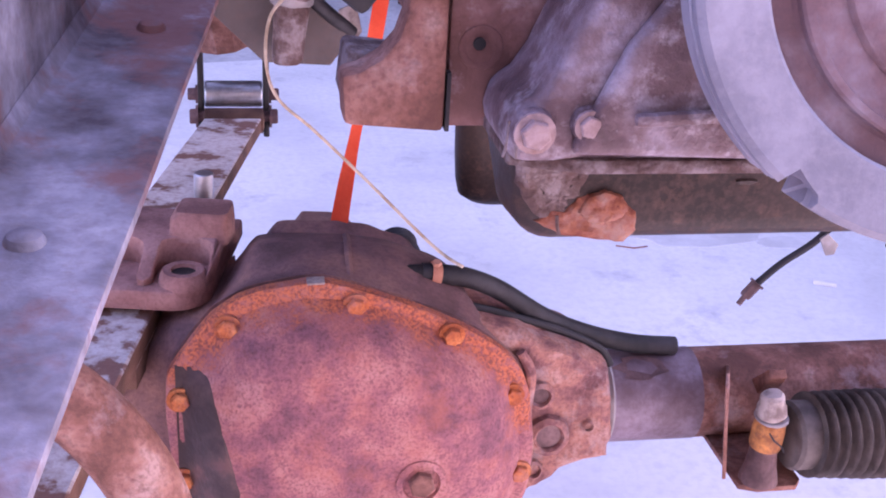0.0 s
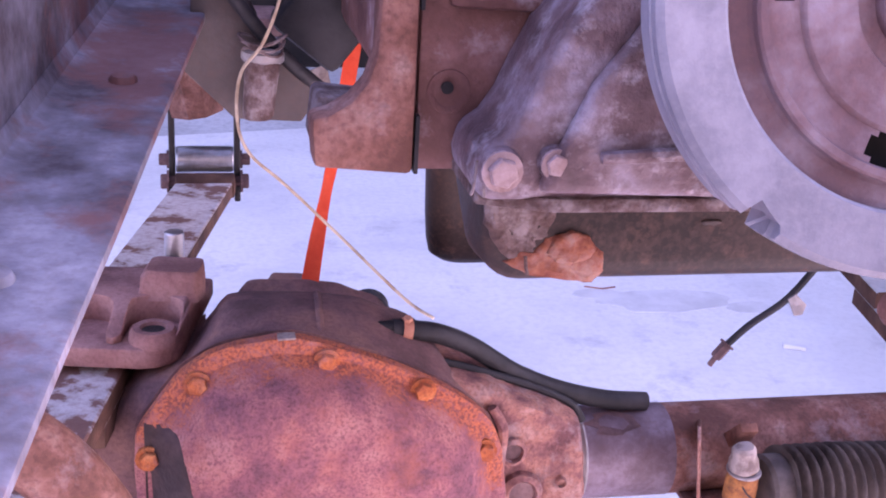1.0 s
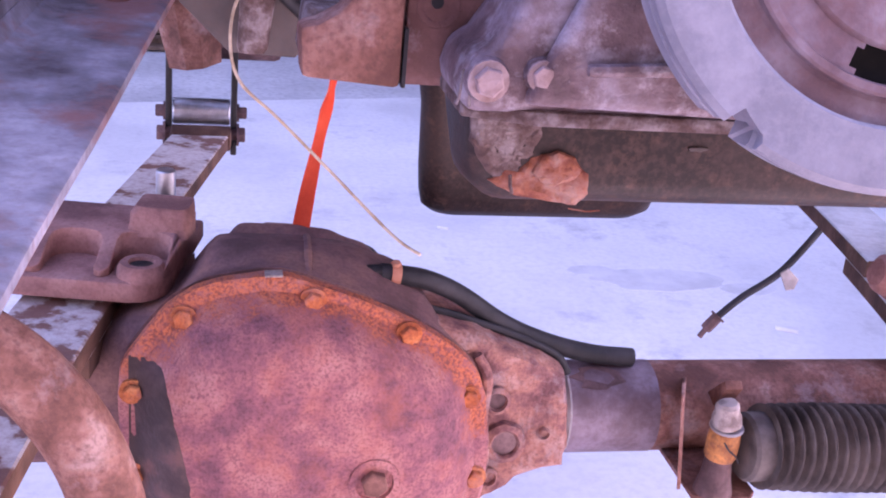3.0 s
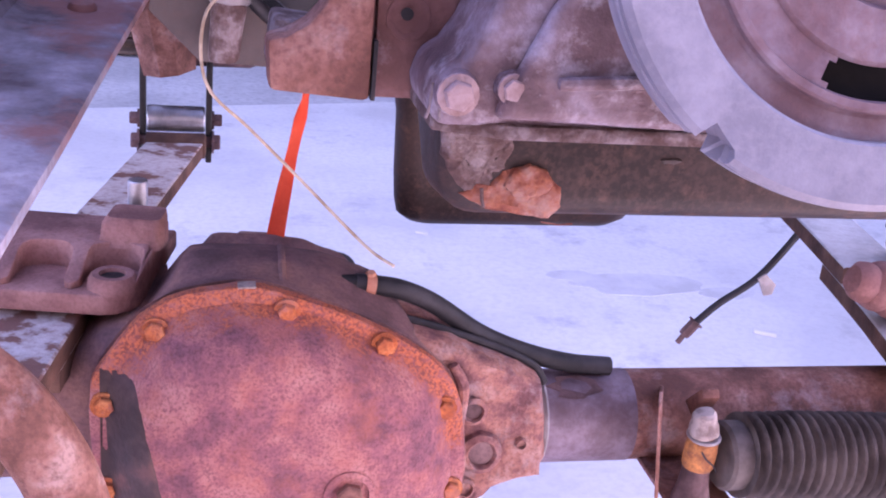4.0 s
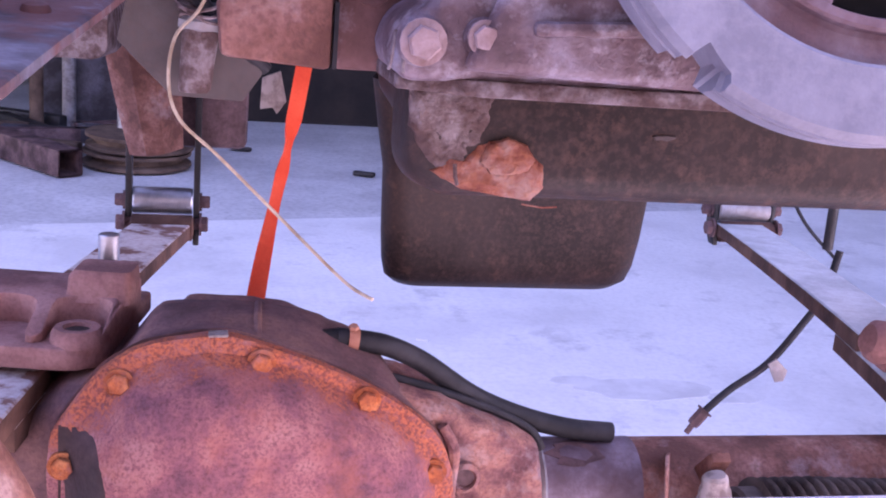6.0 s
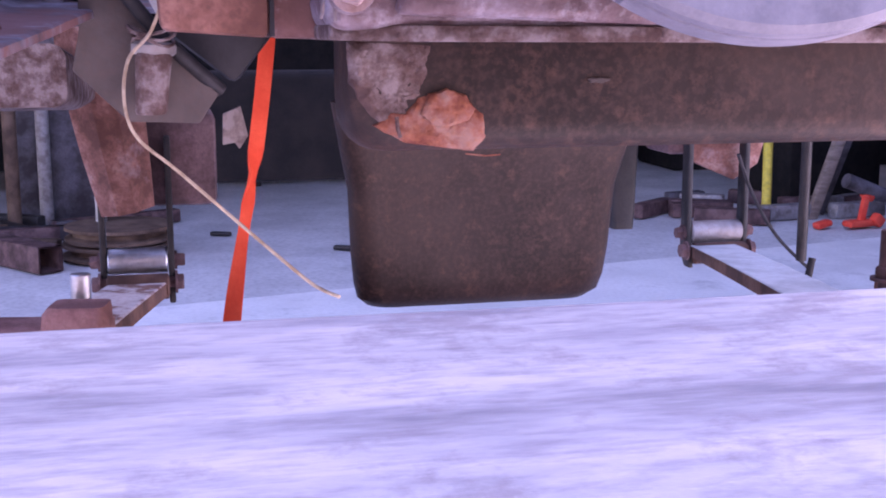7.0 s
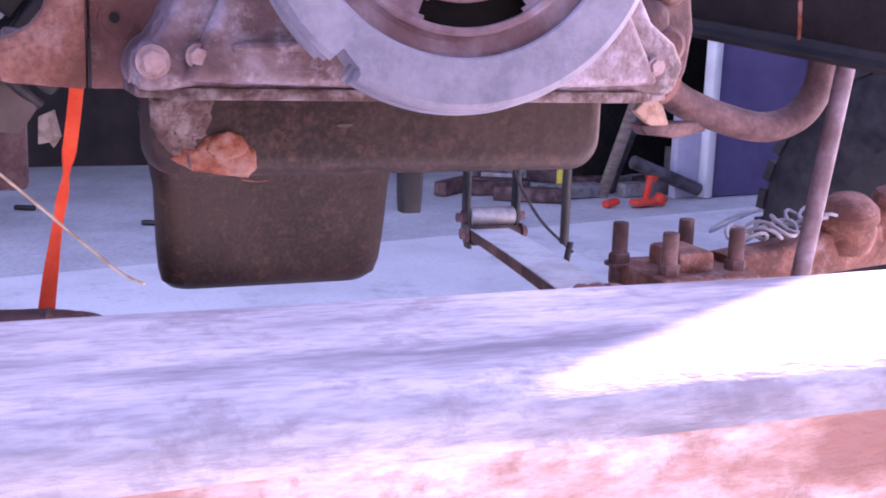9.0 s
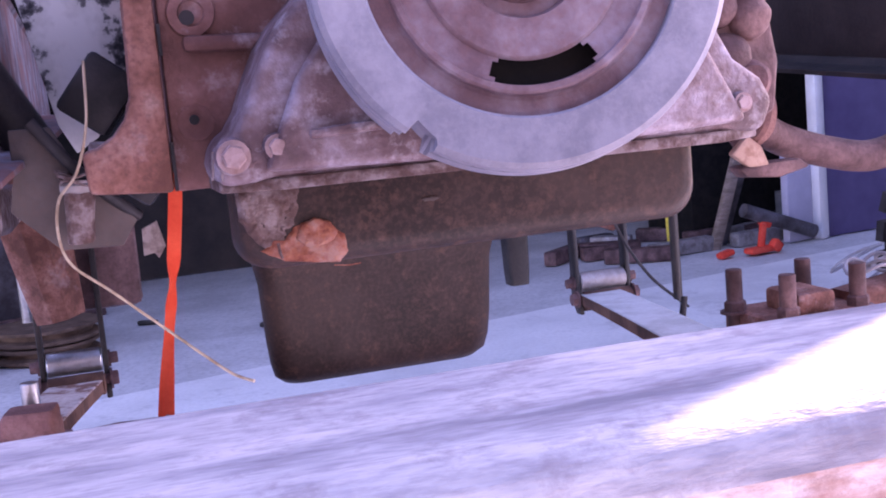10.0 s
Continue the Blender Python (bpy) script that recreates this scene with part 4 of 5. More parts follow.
rough_up(bm, 0.0012, 110, 6)
part("cap", bm, M_WHITEDIRT, end, "dirty white cap")
part("safety_wire", sweep(B(), spline([(0.456, 1.0025, 0.504), (0.461, 1.0015, 0.497), (0.469, 1.0025, 0.490), (0.474, 1.006, 0.482)], 6), 0.0008, 6), M_BLACK, end)


# ---- leaf springs ----
def leaf_spring(name, xf, top, side, label, y_front, y_rear):
    """xf gives the centre line's x at y."""
    t = thing(name, (xf(1.2), 1.2, 0.55), label, "leaf spring", "leaf springs")
    def zc(y):
        return 0.574 - 0.034 * max(0, (y - 1.15) / 0.60) ** 1.3 - 0.02 * max(0, (1.0 - y) / 0.3)
    for k, (a, b) in enumerate(((y_front, y_rear), (1.05, 1.30))):
        bm = B()
        ys = [a + (b - a) * i / 24 for i in range(25)]
        loft(bm, [[(xf(y) + sx * (0.0365 - 0.0005 * k), y, zc(y) - 0.0185 * k + dz) for sx, dz in ((-1, -0.0125), (1, -0.0125), (1, 0.0045), (0.95, 0.0058), (-0.95, 0.0058), (-1, 0.0045))] for y in ys])
        ob = part("leaf", bm, [top, side], t)
        # upward faces take the pale top colour, all others the brown
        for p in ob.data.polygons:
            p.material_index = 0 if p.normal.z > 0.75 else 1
    return t


def shackle(cx, cy, z, hw, label, tilt):
    """Two side links round a spring eye at height z; hw is half the gap between them."""
    t = thing("spring_shackle", (cx, cy, z - 0.026), label, "shackle", "spring shackles")
    for sx in (-1, 1):
        bm = prism(B(), [(cy - 0.024, z - 0.052), (cy - 0.004, z - 0.052), (cy + 0.013, z - 0.03), (cy + 0.013, z + 0.16), (cy - 0.011, z + 0.16), (cy - 0.013, z - 0.02)], cx + sx * hw - 0.004, cx + sx * hw + 0.004, 0.002, "yz")
        part("link", bm, M_BLACKMETAL, t)
    part("eye_tube", cyl(B(), (cx - hw + 0.005, cy, z), (cx + hw - 0.005, cy, z), 0.0175, 24, 0.002), M_STEEL if tilt < 0 else M_DULL, t, "worn bright spring eye")
    bm = cyl(B(), (cx - hw - 0.012, cy - 0.014, z - 0.026), (cx + hw + 0.010, cy - 0.014, z - 0.026), 0.0075, 14)
    b = part("bolt", bm, M_DARKRUST, t)
    for sx in (-1, 1):
        part("nut", hexbolt(B(), (cx + sx * (hw + 0.005), cy - 0.014, z - 0.026), (sx, 0, 0), 0.011, 0.010), M_DARKRUST, b)
        part("pin_nut", hexbolt(B(), (cx + sx * (hw + 0.005), cy, z), (sx, 0, 0), 0.009, 0.012), M_DARKRUST, t)
    part("wrapped_end", lathe(B(), [(0.009, 0.003 - hw), (0.0165, 0.005 - hw), (0.0165, hw - 0.005), (0.009, hw - 0.003)], (cx, cy - 0.020, z - 0.030), (1, 0, 0), 20), M_SPRING_SIDE, t)
    return t


def xl(y):
    return -0.081 + 0.172 * (y - 1.13)


def xr(y):
    return 0.740 + 0.222 * (y - 1.25)


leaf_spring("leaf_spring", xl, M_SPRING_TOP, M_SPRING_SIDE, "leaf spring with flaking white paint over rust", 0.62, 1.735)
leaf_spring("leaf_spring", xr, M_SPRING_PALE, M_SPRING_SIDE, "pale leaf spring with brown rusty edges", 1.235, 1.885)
shackle(0.0215, 1.75, 0.571, 0.042, "spring shackle with a worn bright eye tube", -1)
shackle(0.890, 1.9, 0.553, 0.047, "dull dark spring shackle", 1)

part("pinion_yoke", lathe(B(), [(0.010, -0.03), (0.026, -0.024), (0.028, 0.0), (0.022, 0.012), (0.024, 0.024), (0.010, 0.03)], (0.205, 1.47, 0.462), (0.15, 1, 0.1), 20), M_BLACK, axle, "black pinion yoke")
# left spring pad casting
pad = thing("spring_pad", (-0.065, 1.18, 0.575), "brown cast spring pad with pockets and one bare stud", "spring pad", "spring pads")
PC, PS = math.cos(radians(10)), math.sin(radians(10))


def pad_bm(bm):
    """Turns a piece from the pad's own axes (u right, v back) into the world's."""
    for v in bm.verts:
        u, w = v.co.x, v.co.y
        v.co.x, v.co.y = -0.003 + u * PC + w * PS, 1.090 - u * PS + w * PC
    return bm


base = [(-0.16, 0.0), (-0.030, 0.0), (-0.018, 0.003), (-0.008, 0.011), (-0.002, 0.022), (0.0, 0.035), (0.002, 0.16), (-0.16, 0.16)]
part("base", pad_bm(prism(B(), base, 0.5865, 0.6045, 0.003, "xy")), M_CAST, pad)


def arch(u0, u1, v0, v1, n=8):
    """A pocket's wall in plan: straight sides and a rounded back."""
    r = min((u1 - u0) / 2, v1 - v0)
    m = (u0 + u1) / 2
    return [(u0, v0)] + [(m - (u1 - u0) / 2 * math.cos(math.pi * k / n), v1 - r * 0.75 + r * 0.75 * math.sin(math.pi * k / n)) for k in range(n + 1)] + [(u1, v0)]


walls = [(-0.158, 0.012), (-0.108, 0.008)] + arch(-0.103, -0.060, 0.012, 0.056) + [(-0.056, 0.009), (-0.053, 0.009)] + arch(-0.048, -0.004, 0.014, 0.060) + [(0.001, 0.040), (0.002, 0.120), (-0.158, 0.120)]
bm = prism(B(), walls, 0.603, 0.6275, 0.0022, "xy")
for v in bm.verts:
    if v.co.z > 0.62:
        v.co.z = 0.6075 + (v.co.z - 0.6075) * min(1.0, max(0.0, v.co.y - 0.004) / 0.046)
part("pocket_casting", pad_bm(bm), M_CAST, pad)
bm = loft(B(), [[(x, y, z) for x, y in rrect(-0.044 - g, 0.006 + 0.2 * g, 0.060 - g, 0.100, 0.006, 3)] for z, g in ((0.622, 0.002), (0.630, 0.0), (0.641, -0.001), (0.6465, -0.005))])
part("stud_block", pad_bm(bm), M_CAST, pad)
bm = lathe(B(), [(0.0205, 0.0), (0.0195, 0.008), (0.0165, 0.0125), (0.0108, 0.0125), (0.0098, 0.006)], (-0.0235, 0.0215, 0.603), (0, 0, 1), 28)
boss = part("bolt_boss", pad_bm(bm), M_CAST, pad)
part("bolt_hole", pad_bm(cyl(B(), (-0.0235, 0.0215, 0.605), (-0.0235, 0.0215, 0.6125), 0.0099, 20)), M_BLACKMETAL, boss)
part("stud", cyl(B(), (-0.0065, 1.207, 0.62), (-0.0065, 1.207, 0.6645), 0.0085, 18, 0.001), M_STEEL, pad, "bare shiny stud")

# right spring pad with four U-bolt ends
pad = thing("spring_pad", (0.86, 1.25, 0.58), "red-brown spring plate clamped by four rusty bolt ends", "spring pad", "spring pads")
bm = box(B(), (0.84, 1.22, 0.598), (0.135, 0.13, 0.034), 0.006)
part("plate", bm, M_RUST, pad)
bm = box(B(), (0.835, 1.22, 0.626), (0.05, 0.07, 0.026), 0.006)
part("bump_block", bm, M_RUST, pad)
for x, y in ((0.773, 1.258), (0.797, 1.185), (0.868, 1.262), (0.893, 1.192)):
    ub = part("u_bolt_end", cyl(B(), (x, y, 0.59), (x, y, 0.664), 0.0095, 14, 0.001), M_DARKRUST, pad)
    part("nut", hexbolt(B(), (x, y, 0.613), (0, 0, 1), 0.0132, 0.014), M_DARKRUST, ub)

# ---- loose and hanging things by the left rail ----
mp = thing("engine_mount", (0.06, 1.08, 0.80), "dusty grey mount plate with a black rubber block", "engine mount")
bm = prism(B(), [(0.012, 0.862), (0.006, 0.833), (0.043, 0.797), (0.092, 0.795), (0.106, 0.816), (0.075, 0.846), (0.058, 0.872), (0.045, 0.90), (0.012, 0.90)], 1.082, 1.10, 0.0015)
part("plate", bm, M_GREYPLATE, mp)
bm = box(B(), (0.122, 1.15, 0.873), (0.062, 0.05, 0.085), 0.006, (0, 38, 0))
part("rubber_block", bm, M_BLACK, mp)
bm = box(B(), (0.088, 1.16, 0.925), (0.05, 0.04, 0.06), 0.005, (0, 38, 0))
part("rubber_block", bm, M_BLACK, mp)
part("lower_rail", sweep(B(), spline([(0.030, 1.072, 0.905), (0.058, 1.07, 0.868), (0.082, 1.075, 0.842), (0.108, 1.09, 0.818)], 6), 0.0052, 12), M_BLACK, mp)
part("lug", loft(B(), [[(x, y, z) for x, y in rrect(cx - w, cx + w, 1.05, 1.078, 0.008, 3)] for z, w, cx in ((0.8035, 0.0095, 0.0585), (0.806, 0.011, 0.059), (0.825, 0.0115, 0.0605), (0.842, 0.0125, 0.062), (0.846, 0.0115, 0.062))]), M_SCALE, mp, "clay-coated hanging lug")
part("lug_collar", cyl(B(), (0.062, 1.064, 0.844), (0.0625, 1.064, 0.853), 0.0155, 20, 0.002), M_DULL, mp)
for i in range(3):
    part("tie", sweep(B(), [(0.062 + 0.014 * math.cos(a) * (1 + 0.1 * i), 1.062 + 0.014 * math.sin(a), 0.853 + 0.004 * i + 0.003 * math.sin(2 * a + i)) for a in [2 * math.pi * k / 16 for k in range(17)]], 0.0012, 6), M_SCALE, mp)
# mottled panel high behind the mount, in place of the bright view outdoors
tagged(part("outdoor_view_panel", prism(B(), [(0.01, 1.10), (0.05, 0.90), (0.064, 0.872), (0.085, 0.885), (0.13, 0.95), (0.14, 1.10)], 1.24, 1.246, 0.001), M_MOTTLE), "mottled white and black panel standing in for bright ground and foliage outdoors", "panel")
tagged(part("steering_column", sweep(B(), [(-0.046, 1.17, 1.02), (0.044, 1.17, 0.85)], 0.022, 18), M_BLACKMETAL), "black steering box arm beside the mount", "steering")
tagged(part("torn_tab", prism(B(), [(0.117, 0.787), (0.133, 0.794), (0.139, 0.767), (0.131, 0.755), (0.127, 0.761), (0.116, 0.759)], 1.30, 1.304, 0.0008), M_WHITEDIRT), "pale torn sheet tab hanging behind the mount", "tab")
# bent spring hanger, left
hg = thing("spring_hanger", (0.0, 1.75, 0.63), "bent rusty spring hanger flap", "hanger")
rows = []
for s in [k / 10 for k in range(11)]:
    cz, cx = 0.862 - 0.228 * s, -0.030 + 0.034 * s ** 1.3
    wd = 0.092 * (1 - 0.30 * s ** 2)
    rows.append([(cx - wd * 0.35 + wd * u, 1.70 - 0.03 * math.sin(3 * u) + 0.02 * s + dy, cz + 0.012 * u) for dy, us in ((0, (0, 0.33, 0.66, 1)), (0.006, (1, 0.66, 0.33, 0))) for u in us])
part("flap", loft(B(), rows), M_RUST, hg)
part("pivot_block", box(B(), (0.06, 1.80, 0.70), (0.13, 0.10, 0.12), 0.01), M_DARKRUST, hg)
bm = loft(B(), [[(x, y, z) for x, z in rrect(-0.14, -0.016, 0.795 - d, 0.85 - d, 0.012, 3)] for y, d in ((1.30, 0.0), (1.5, 0.015), (1.72, 0.02))])
tagged(part("rail_bracket", bm, M_SCALE), "pale flaking bracket under the rail", "bracket")
hg = thing("spring_hanger", (0.9, 1.9, 0.63), "dark rusty rear spring hanger", "hanger")
part("flap", prism(B(), [(0.83, 0.76), (0.86, 0.66), (0.93, 0.63), (0.97, 0.655), (1.0, 0.76)], 1.92, 1.93, 0.002), M_RUST, hg)
part("pivot_block", box(B(), (0.90, 1.99, 0.74), (0.15, 0.10, 0.14), 0.01), M_DARKRUST, hg)


def ribbon(bm, pts, widths, angs, th=0.0012):
    rings = []
    for p, wd, a in zip(pts, widths, angs):
        u, v = Vector((math.cos(a), math.sin(a), 0)), Vector((-math.sin(a), math.cos(a), 0))
        p = Vector(p)
        rings.append([p - u * wd - v * th, p + u * wd - v * th, p + u * wd + v * th, p - u * wd + v * th])
    return loft(bm, rings)


n = 44
pts, wd, an = [], [], []
for k in range(n + 1):
    s = k / n
    z = 0.95 - 0.40 * s
    pts.append((0.118 + 0.15 * (z - 0.60) - 0.04 * max(0, z - 0.74) + 0.003 * math.sin(6 * s), 1.25 - 0.01 * s, z))
    an.append(1.42 * math.exp(-((z - 0.735) / 0.022) ** 2) - 0.25)
    wd.append(0.0068 + 0.0014 * (z < 0.66) * (0.66 - z) / 0.06 - 0.0018 * math.exp(-((z - 0.69) / 0.03) ** 2))
tagged(part("strap", ribbon(B(), pts, wd, an), M_STRAP), "twisted orange-red webbing strap hanging behind the engine", "strap")
wire = [(0.078, 1.05, 0.95), (0.074, 1.04, 0.90), (0.062, 1.045, 0.862), (0.046, 1.035, 0.842), (0.0425, 1.02, 0.815), (0.050, 1.01, 0.792), (0.075, 1.005, 0.770), (0.110, 0.99, 0.739), (0.140, 0.968, 0.7135), (0.155, 0.957, 0.7015), (0.163, 0.948, 0.6975), (0.1715, 0.939, 0.695)]
tagged(part("loose_wire", sweep(B(), spline(wire, 8), 0.0012, 8), M_WIRE), "loose tan wire tied to the mount and curling down", "wire")
tagged(part("bent_bar", sweep(B(), spline([(-0.26, 0.86, 0.70), (-0.15, 0.85, 0.695), (-0.09, 0.845, 0.668), (-0.052, 0.84, 0.628), (-0.030, 0.835, 0.58), (-0.022, 0.83, 0.52), (-0.018, 0.83, 0.40)], 8), 0.0225, 20), M_RUST), "smooth rusty bent steel bar in front of the spring", "bar")
# brake hose hanging by the right spring
bh = thing("brake_hose", (0.80, 1.63, 0.30), "dark brake hose hanging with a bracket tab and brass end", "hose")
part("hose", sweep(B(), spline([(0.905, 1.63, 0.56), (0.892, 1.63, 0.50), (0.868, 1.63, 0.458), (0.825, 1.63, 0.40), (0.775, 1.63, 0.362), (0.742, 1.63, 0.330)], 8), 0.0052, 12), M_BLACK, bh)
part("fitting", hexbolt(B(), (0.744, 1.63, 0.332), (-0.55, 0, -0.7), 0.0085, 0.026), M_DARKRUST, bh)
part("fitting_tip", cyl(B(), (0.728, 1.63, 0.311), (0.721, 1.63, 0.300), 0.004, 10), M_DARKRUST, bh)
part("tab", prism(B(), [(0.822, 0.402), (0.833, 0.41), (0.852, 0.393), (0.848, 0.378), (0.836, 0.376)], 1.622, 1.625, 0.0005), M_DULL, bh)
part("tab_hole", cyl(B(), (0.841, 1.6215, 0.388), (0.841, 1.6255, 0.388), 0.0045, 12), M_DULL, bh)
tagged(part("hanging_rod", cyl(B(), (0.957, 1.75, 0.532), (0.950, 1.74, 0.93), 0.0075, 14), M_BLACKMETAL), "thin black rod hanging beside the rear spring", "rod")
tagged(part("thin_wire", sweep(B(), spline([(0.80, 1.65, 0.70), (0.84, 1.68, 0.64), (0.90, 1.72, 0.575), (0.99, 1.78, 0.51)], 8), 0.0025, 8), M_BLACK), "thin dark wire sagging past the shackle", "wire")
rc = thing("rear_crossmember", (0.45, 2.1, 0.62), "near-black crossmember under the gearbox", "crossmember")
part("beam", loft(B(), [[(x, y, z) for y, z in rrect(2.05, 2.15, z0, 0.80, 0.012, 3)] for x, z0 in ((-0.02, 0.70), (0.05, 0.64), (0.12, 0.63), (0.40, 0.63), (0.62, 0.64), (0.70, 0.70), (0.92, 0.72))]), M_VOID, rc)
part("drop_bracket", loft(B(), [[(x, y, z) for x, y in rrect(0.78 - g, 0.82 + g, 2.05, 2.09, 0.008, 3)] for z, g in ((0.535, -0.002), (0.56, 0.0), (0.75, 0.006))]), M_BLACKMETAL, rc)
# steering arm and knuckle outboard of the right spring
ka = thing("steering_knuckle", (1.05, 1.24, 0.58), "red-brown steering arm with a rounded ball joint", "steering knuckle")
part("arm", loft(B(), [[(x, y, z) for y, z in rrect(y0, y0 + 0.05, z0, z0 + h, 0.01, 3)] for x, y0, z0, h in ((0.90, 1.21, 0.585, 0.04), (0.98, 1.215, 0.588, 0.045), (1.06, 1.22, 0.592, 0.055), (1.20, 1.23, 0.60, 0.065), (1.34, 1.24, 0.61, 0.07))]), M_RUST, ka)
part("ball_joint", lathe(B(), [(0.034, -0.03), (0.038, -0.01), (0.035, 0.004), (0.04, 0.01), (0.038, 0.022), (0.026, 0.034), (0.012, 0.038)], (1.09, 1.235, 0.655), (-0.2, -0.25, 1), 28), M_RUST, ka)
part("ball_joint", lathe(B(), [(0.03, -0.03), (0.034, -0.01), (0.031, 0.004), (0.036, 0.01), (0.034, 0.022), (0.02, 0.034)], (1.17, 1.24, 0.665), (0.2, -0.25, 1), 28), M_RUST, ka)
ch = thing("wire_bundle", (0.98, 1.25, 0.63), "loose bundle of pale wire lying on the steering arm", "wire")
for k in range(6):
    part("loop", sweep(B(), [(0.945 + 0.022 * k + 0.022 * math.cos(a), 1.245 + 0.03 * math.sin(a), 0.638 + 0.004 * k + 0.014 * math.sin(a + 0.7 * k) ** 2) for a in [2 * math.pi * j / 20 for j in range(21)]], 0.0024, 6), M_CABLE, ch)
# shock absorber
sh = thing("shock_absorber", (1.02, 1.2, 0.62), "slim dark rusty shock absorber tube", "shock absorber")
part("tube", cyl(B(), (0.948, 1.15, 0.56), (0.998, 1.15, 0.90), 0.011, 24, 0.003), M_SHEEN_TUBE, sh)
part("eye", cyl(B(), (0.96, 1.22, 0.57), (1.01, 1.22, 0.57), 0.02, 20, 0.002), M_DARKRUST, sh)


# ---- things behind, in the shop ----
def tyre(at, r, wdt, yaw, label):
    t = thing("tyre", (at[0], at[1], 0.0), label, "tyre")
    ax = Vector((math.cos(yaw), math.sin(yaw), 0))
    prof = [(r * 0.55, -wdt * 0.36), (r * 0.70, -wdt * 0.5), (r * 0.88, -wdt * 0.5), (r * 0.965, -wdt * 0.44), (r * 0.975, -wdt * 0.2), (r * 0.975, wdt * 0.2), (r * 0.965, wdt * 0.44), (r * 0.88, wdt * 0.5), (r * 0.70, wdt * 0.5), (r * 0.55, wdt * 0.36)]
    part("carcass", lathe(B(), prof, at, ax, 64, closed=True), M_BLACK, t)
    bm = B()
    q = ax.to_track_quat("Z", "Y").to_matrix().to_4x4()
    for k in range(36):
        for s in (-1, 1):
            a = 2 * math.pi * (k + 0.25 * s) / 36
            m = Matrix.Translation(at) @ q @ Matrix.Rotation(a, 4, "Z") @ Matrix.Translation((r * 0.98, 0, s * wdt * 0.27)) 
            tb = bmesh.new()
            bmesh.ops.create_cube(tb, size=1.0)
            bmesh.ops.scale(tb, vec=(r * 0.05, r * 0.115, wdt * 0.42), verts=tb.verts)
            bmesh.ops.transform(tb, matrix=m, verts=tb.verts)
            merge(bm, tb)
    part("tread", bm, M_BLACK, t)
    part("rim", lathe(B(), [(r * 0.56, -wdt * 0.36), (r * 0.5, -wdt * 0.3), (r * 0.46, -0.02), (r * 0.2, -0.05), (0.02, -0.05)], at, ax, 40), M_BLACKMETAL, t)
    return t


tyre((2.06, 2.05, 0.42), 0.42, 0.25, 0.25, "black off-road tyre standing on the concrete")
pp = thing("panel_door", (3.75, 5.05, 0), "violet-blue sheet door with a pale edge leaning upright", "door")
part("sheet", box(B(), (4.25, 5.2, 0.9), (1.5, 0.05, 1.8), 0.01, (0, 0, 8)), M_PURPLE, pp)
part("edge_trim", box(B(), (3.495, 5.075, 0.9), (0.055, 0.07, 1.8), 0.01, (0, 0, 8)), M_WHITE, pp, "bright white edge")
part("inner_leaf", box(B(), (3.385, 5.10, 0.23), (0.155, 0.05, 0.46), 0.008, (0, 0, 8)), M_LAVENDER, pp, "pale lavender leaf")
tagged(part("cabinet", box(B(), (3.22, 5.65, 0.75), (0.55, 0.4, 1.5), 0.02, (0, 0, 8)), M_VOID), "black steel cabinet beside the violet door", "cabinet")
jk = thing("floor_jack", (2.98, 4.88, 0), "small bright red jack on the floor", "jack")
part("base", box(B(), (3.03, 4.88, 0.022), (0.15, 0.07, 0.03), 0.012, (0, 0, 12)), M_RED, jk)
part("arm", box(B(), (3.045, 4.88, 0.085), (0.032, 0.03, 0.12), 0.010, (0, 10, 0)), M_RED, jk)
part("foot", box(B(), (3.11, 4.87, 0.035), (0.055, 0.05, 0.05), 0.012, (0, 40, 10)), M_RED, jk)
part("foot", box(B(), (2.86, 4.90, 0.02), (0.08, 0.05, 0.03), 0.010, (0, -12, 10)), M_RED, jk)
part("saddle", box(B(), (3.14, 5.0, 0.13), (0.06, 0.05, 0.05), 0.014, (0, 30, 0)), M_RED, jk)
part("handle", cyl(B(), (3.02, 4.99, 0.20), (3.42, 5.02, 0.05), 0.034, 12), M_SCRAP, jk)
tagged(part("bollard", cyl(B(), (2.77, 5.25, 0), (2.755, 5.25, 1.0), 0.022, 18, 0.004), M_YELLOW), "yellow and black striped post", "post")
tagged(part("timber", box(B(), (3.105, 5.15, 0.47), (0.05, 0.04, 1.0), 0.006, (4, 16.5, 0)), M_WOOD), "brown timber propped upright", "timber")
tagged(part("timber", box(B(), (3.21, 5.25, 0.48), (0.055, 0.04, 1.0), 0.006, (4, 18, 0)), M_SCRAP), "grey steel strut propped upright", "strut")
rng = random.Random(4)
for k in range(15):
    x, y = 2.25 + 1.2 * rng.random(), 5.05 + 0.7 * rng.random()
    L = 0.2 + 0.35 * rng.random()
    tagged(part("scrap_steel", box(B(), (x, y, 0.035), (L, 0.07, 0.07), 0.01, (0, 0, rng.uniform(-40, 40))), rng.choice([M_DARKRUST, M_SCRAP, M_DULL])), "short length of scrap steel on the floor", "scrap", "scrap pieces")
# bench and machinery along the back, shop shade put into their colour
bn = thing("workbench", (0.3, 7.0, 0), "long workbench with a low frame, shop shade in its colour", "workbench")
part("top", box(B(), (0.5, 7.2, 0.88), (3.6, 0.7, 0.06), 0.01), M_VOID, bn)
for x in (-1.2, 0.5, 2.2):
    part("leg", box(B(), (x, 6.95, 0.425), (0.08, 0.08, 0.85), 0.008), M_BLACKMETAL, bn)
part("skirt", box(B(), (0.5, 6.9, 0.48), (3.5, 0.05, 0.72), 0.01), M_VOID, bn)
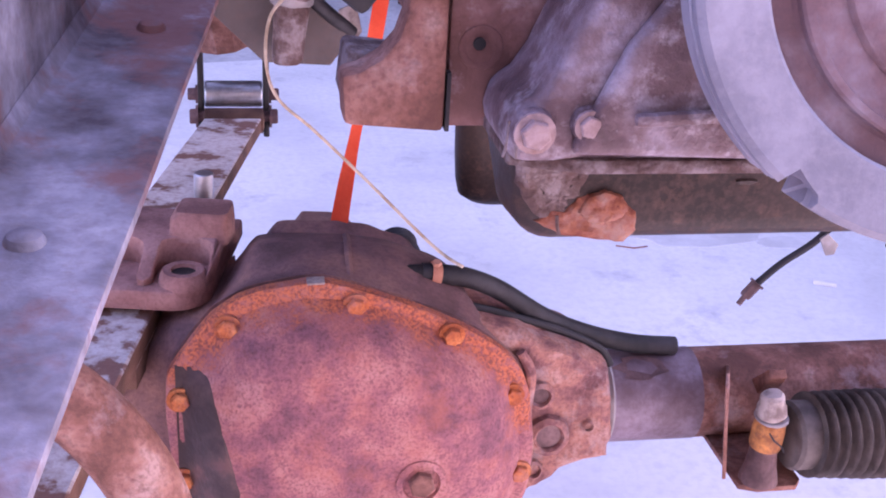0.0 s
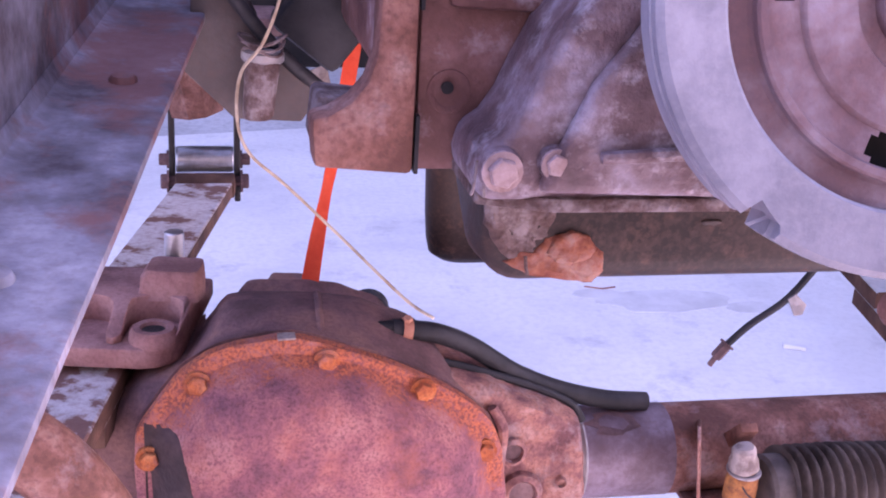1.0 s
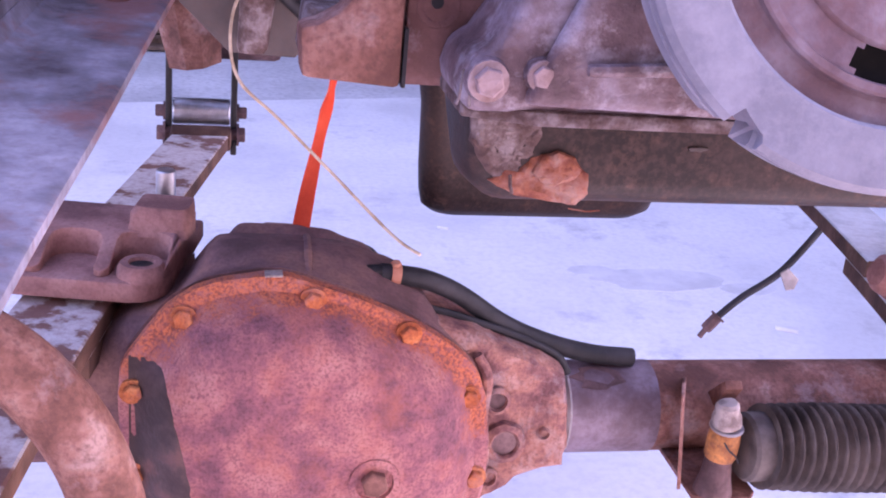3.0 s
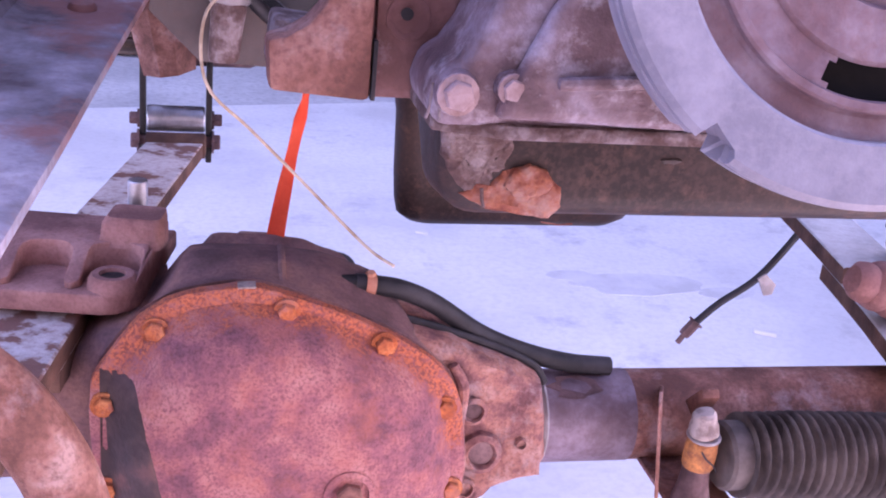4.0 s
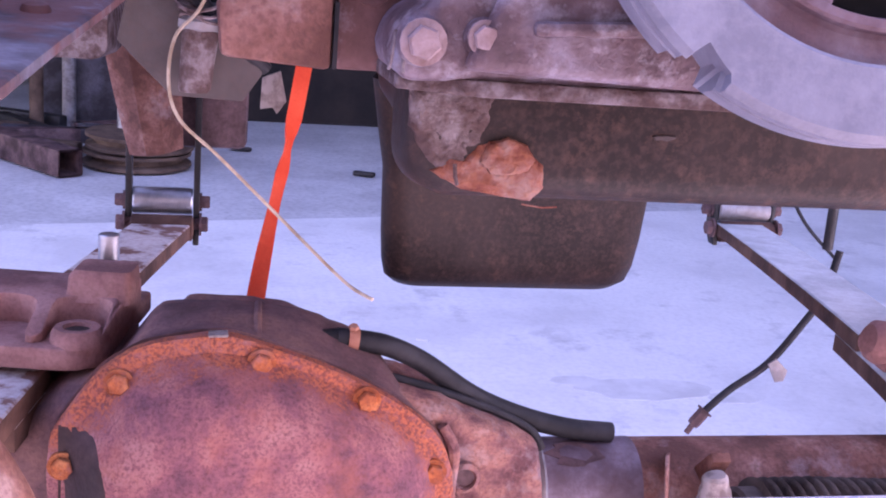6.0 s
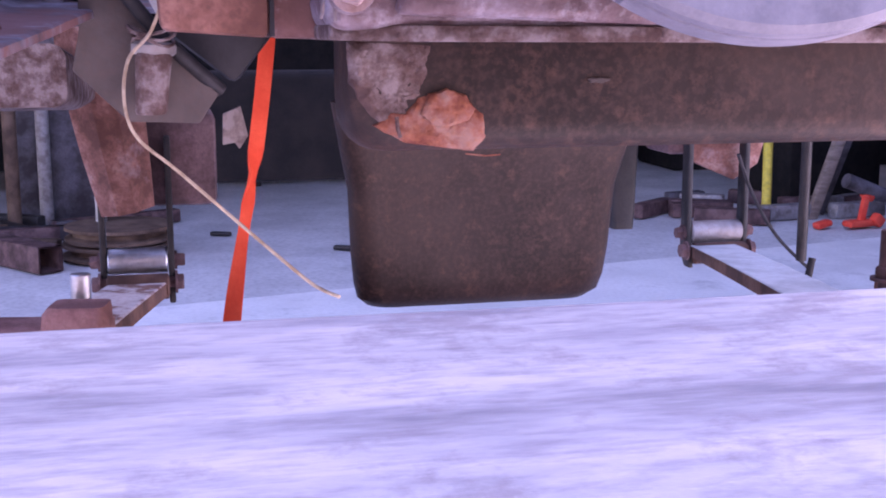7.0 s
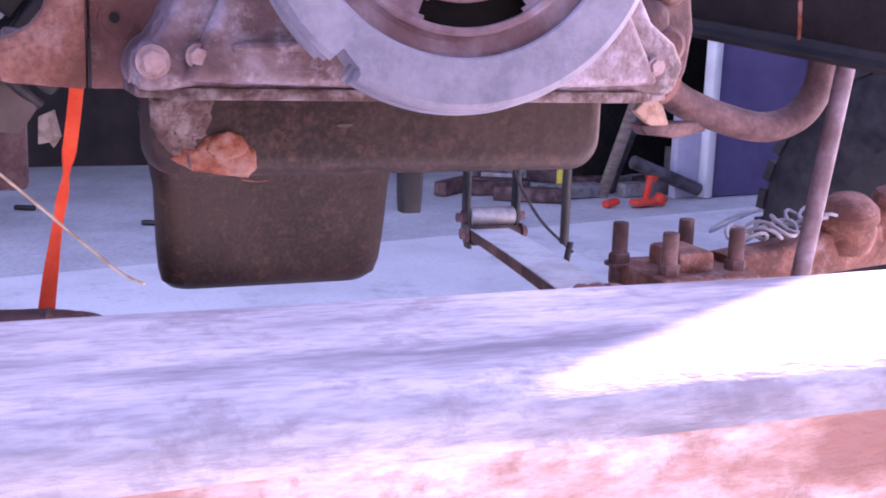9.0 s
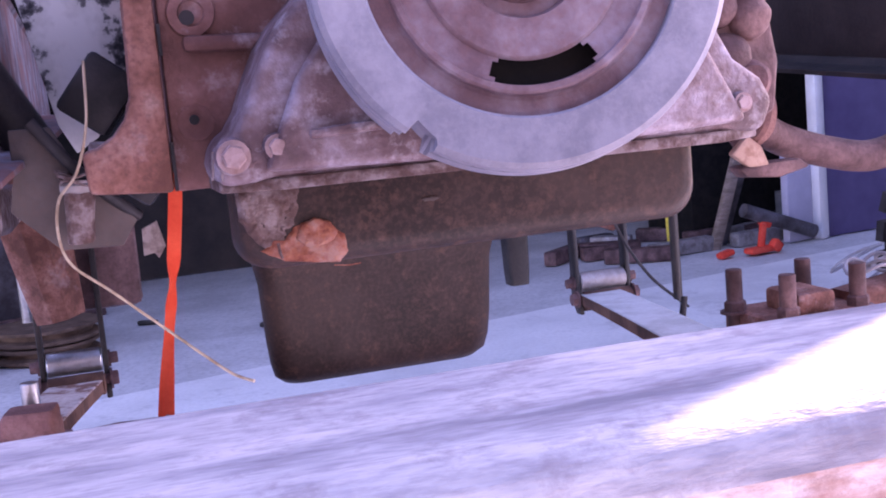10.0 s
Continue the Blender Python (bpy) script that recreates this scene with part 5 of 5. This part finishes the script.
tagged(part("machine_base", box(B(), (1.9, 7.6, 0.6), (1.6, 0.6, 1.2), 0.03), M_VOID), "machine cabinet against the rear, shop shade in its colour", "machine")
tagged(part("machine_base", box(B(), (4.2, 7.4, 0.8), (2.2, 0.6, 1.6), 0.03), M_VOID), "tall machine cabinet against the rear, shop shade in its colour", "machine")
# rim stack, tubes and posts at the left
for k in range(2):
    st = lathe(B(), [(0.19, 0.0), (0.205, 0.006), (0.205, 0.018), (0.175, 0.026), (0.175, 0.044), (0.205, 0.05), (0.205, 0.062), (0.10, 0.064)], (-0.16 + 0.01 * k, 4.9, 0.066 * k), (0, 0, 1), 40)
    tagged(part("wheel_rim", st, M_RIM), "tan rusty wheel rim in a stack", "wheel rim", "stacked rims")
ts = thing("box_section", (-0.55, 4.75, 0), "length of dark square steel tube on the floor", "steel tube")
bm = loft(B(), [[(x, y, z) for x, z in rrect(-0.05, 0.05, 0.0, 0.1, 0.008, 2)] for y in (0, 1.1)], cap=False)
loft(bm, [[(x, y, z) for x, z in rrect(-0.043, 0.043, 0.007, 0.093, 0.004, 2)] for y in (0, 1.1)], cap=False)
bmesh.ops.transform(bm, matrix=pose(-0.38, 4.62, 0.0, 0, 0, 38), verts=bm.verts)
part("tube", bm, M_DARKRUST, ts)
for x, y, h, r, m, lab in ((-0.22, 4.98, 0.62, 0.022, M_STEEL, "bright chrome rod standing upright"), (-0.62, 5.6, 0.75, 0.03, M_RIM, "tan post standing in the scrap"), (-0.5, 5.75, 0.8, 0.03, M_DULL, "grey post standing in the scrap")):
    tagged(part("post", cyl(B(), (x, y, 0), (x, y, h), r, 16, 0.002), m), lab, "post", "upright posts")
tagged(part("grey_case", box(B(), (-0.38, 6.0, 0.45), (0.5, 0.4, 0.9), 0.02), M_SCRAP), "grey steel case in the scrap", "case")
for k in range(16):
    x, y = -1.3 + 1.15 * rng.random(), 4.9 + 1.1 * rng.random()
    tagged(part("scrap_steel", box(B(), (x, y, 0.03), (0.25 + 0.4 * rng.random(), 0.06, 0.06), 0.01, (0, 0, rng.uniform(-60, 60))), rng.choice([M_DARKRUST, M_SCRAP, M_BLACKMETAL, M_RIM])), "short length of scrap steel on the floor", "scrap", "scrap pieces")
for x, y, s in ((0.60, 2.86, 0.010), (1.23, 2.28, 0.016), (0.95, 2.0, 0.006), (0.72, 4.85, 0.03), (0.25, 5.3, 0.03)):
    bm = box(B(), (x, y, s * 0.3), (s * 3, s, s * 0.6), s * 0.2, (0, 0, -25))
    tagged(part("debris", bm, M_WHITE if s < 0.02 else M_BLACKMETAL), "small chip lying on the concrete", "debris", "floor debris")
ch = thing("wire_coil", (2.6, 3.3, 0), "loose coil of pale cable on the floor", "cable")
for k in range(5):
    part("loop", sweep(B(), [(2.62 + 0.16 * math.cos(a) * (1 + 0.12 * k), 3.3 + 0.12 * math.sin(a + k), 0.03 + 0.05 * k + 0.05 * math.sin(2 * a + k)) for a in [2 * math.pi * j / 24 for j in range(25)]], 0.005, 8), M_CABLE, ch)
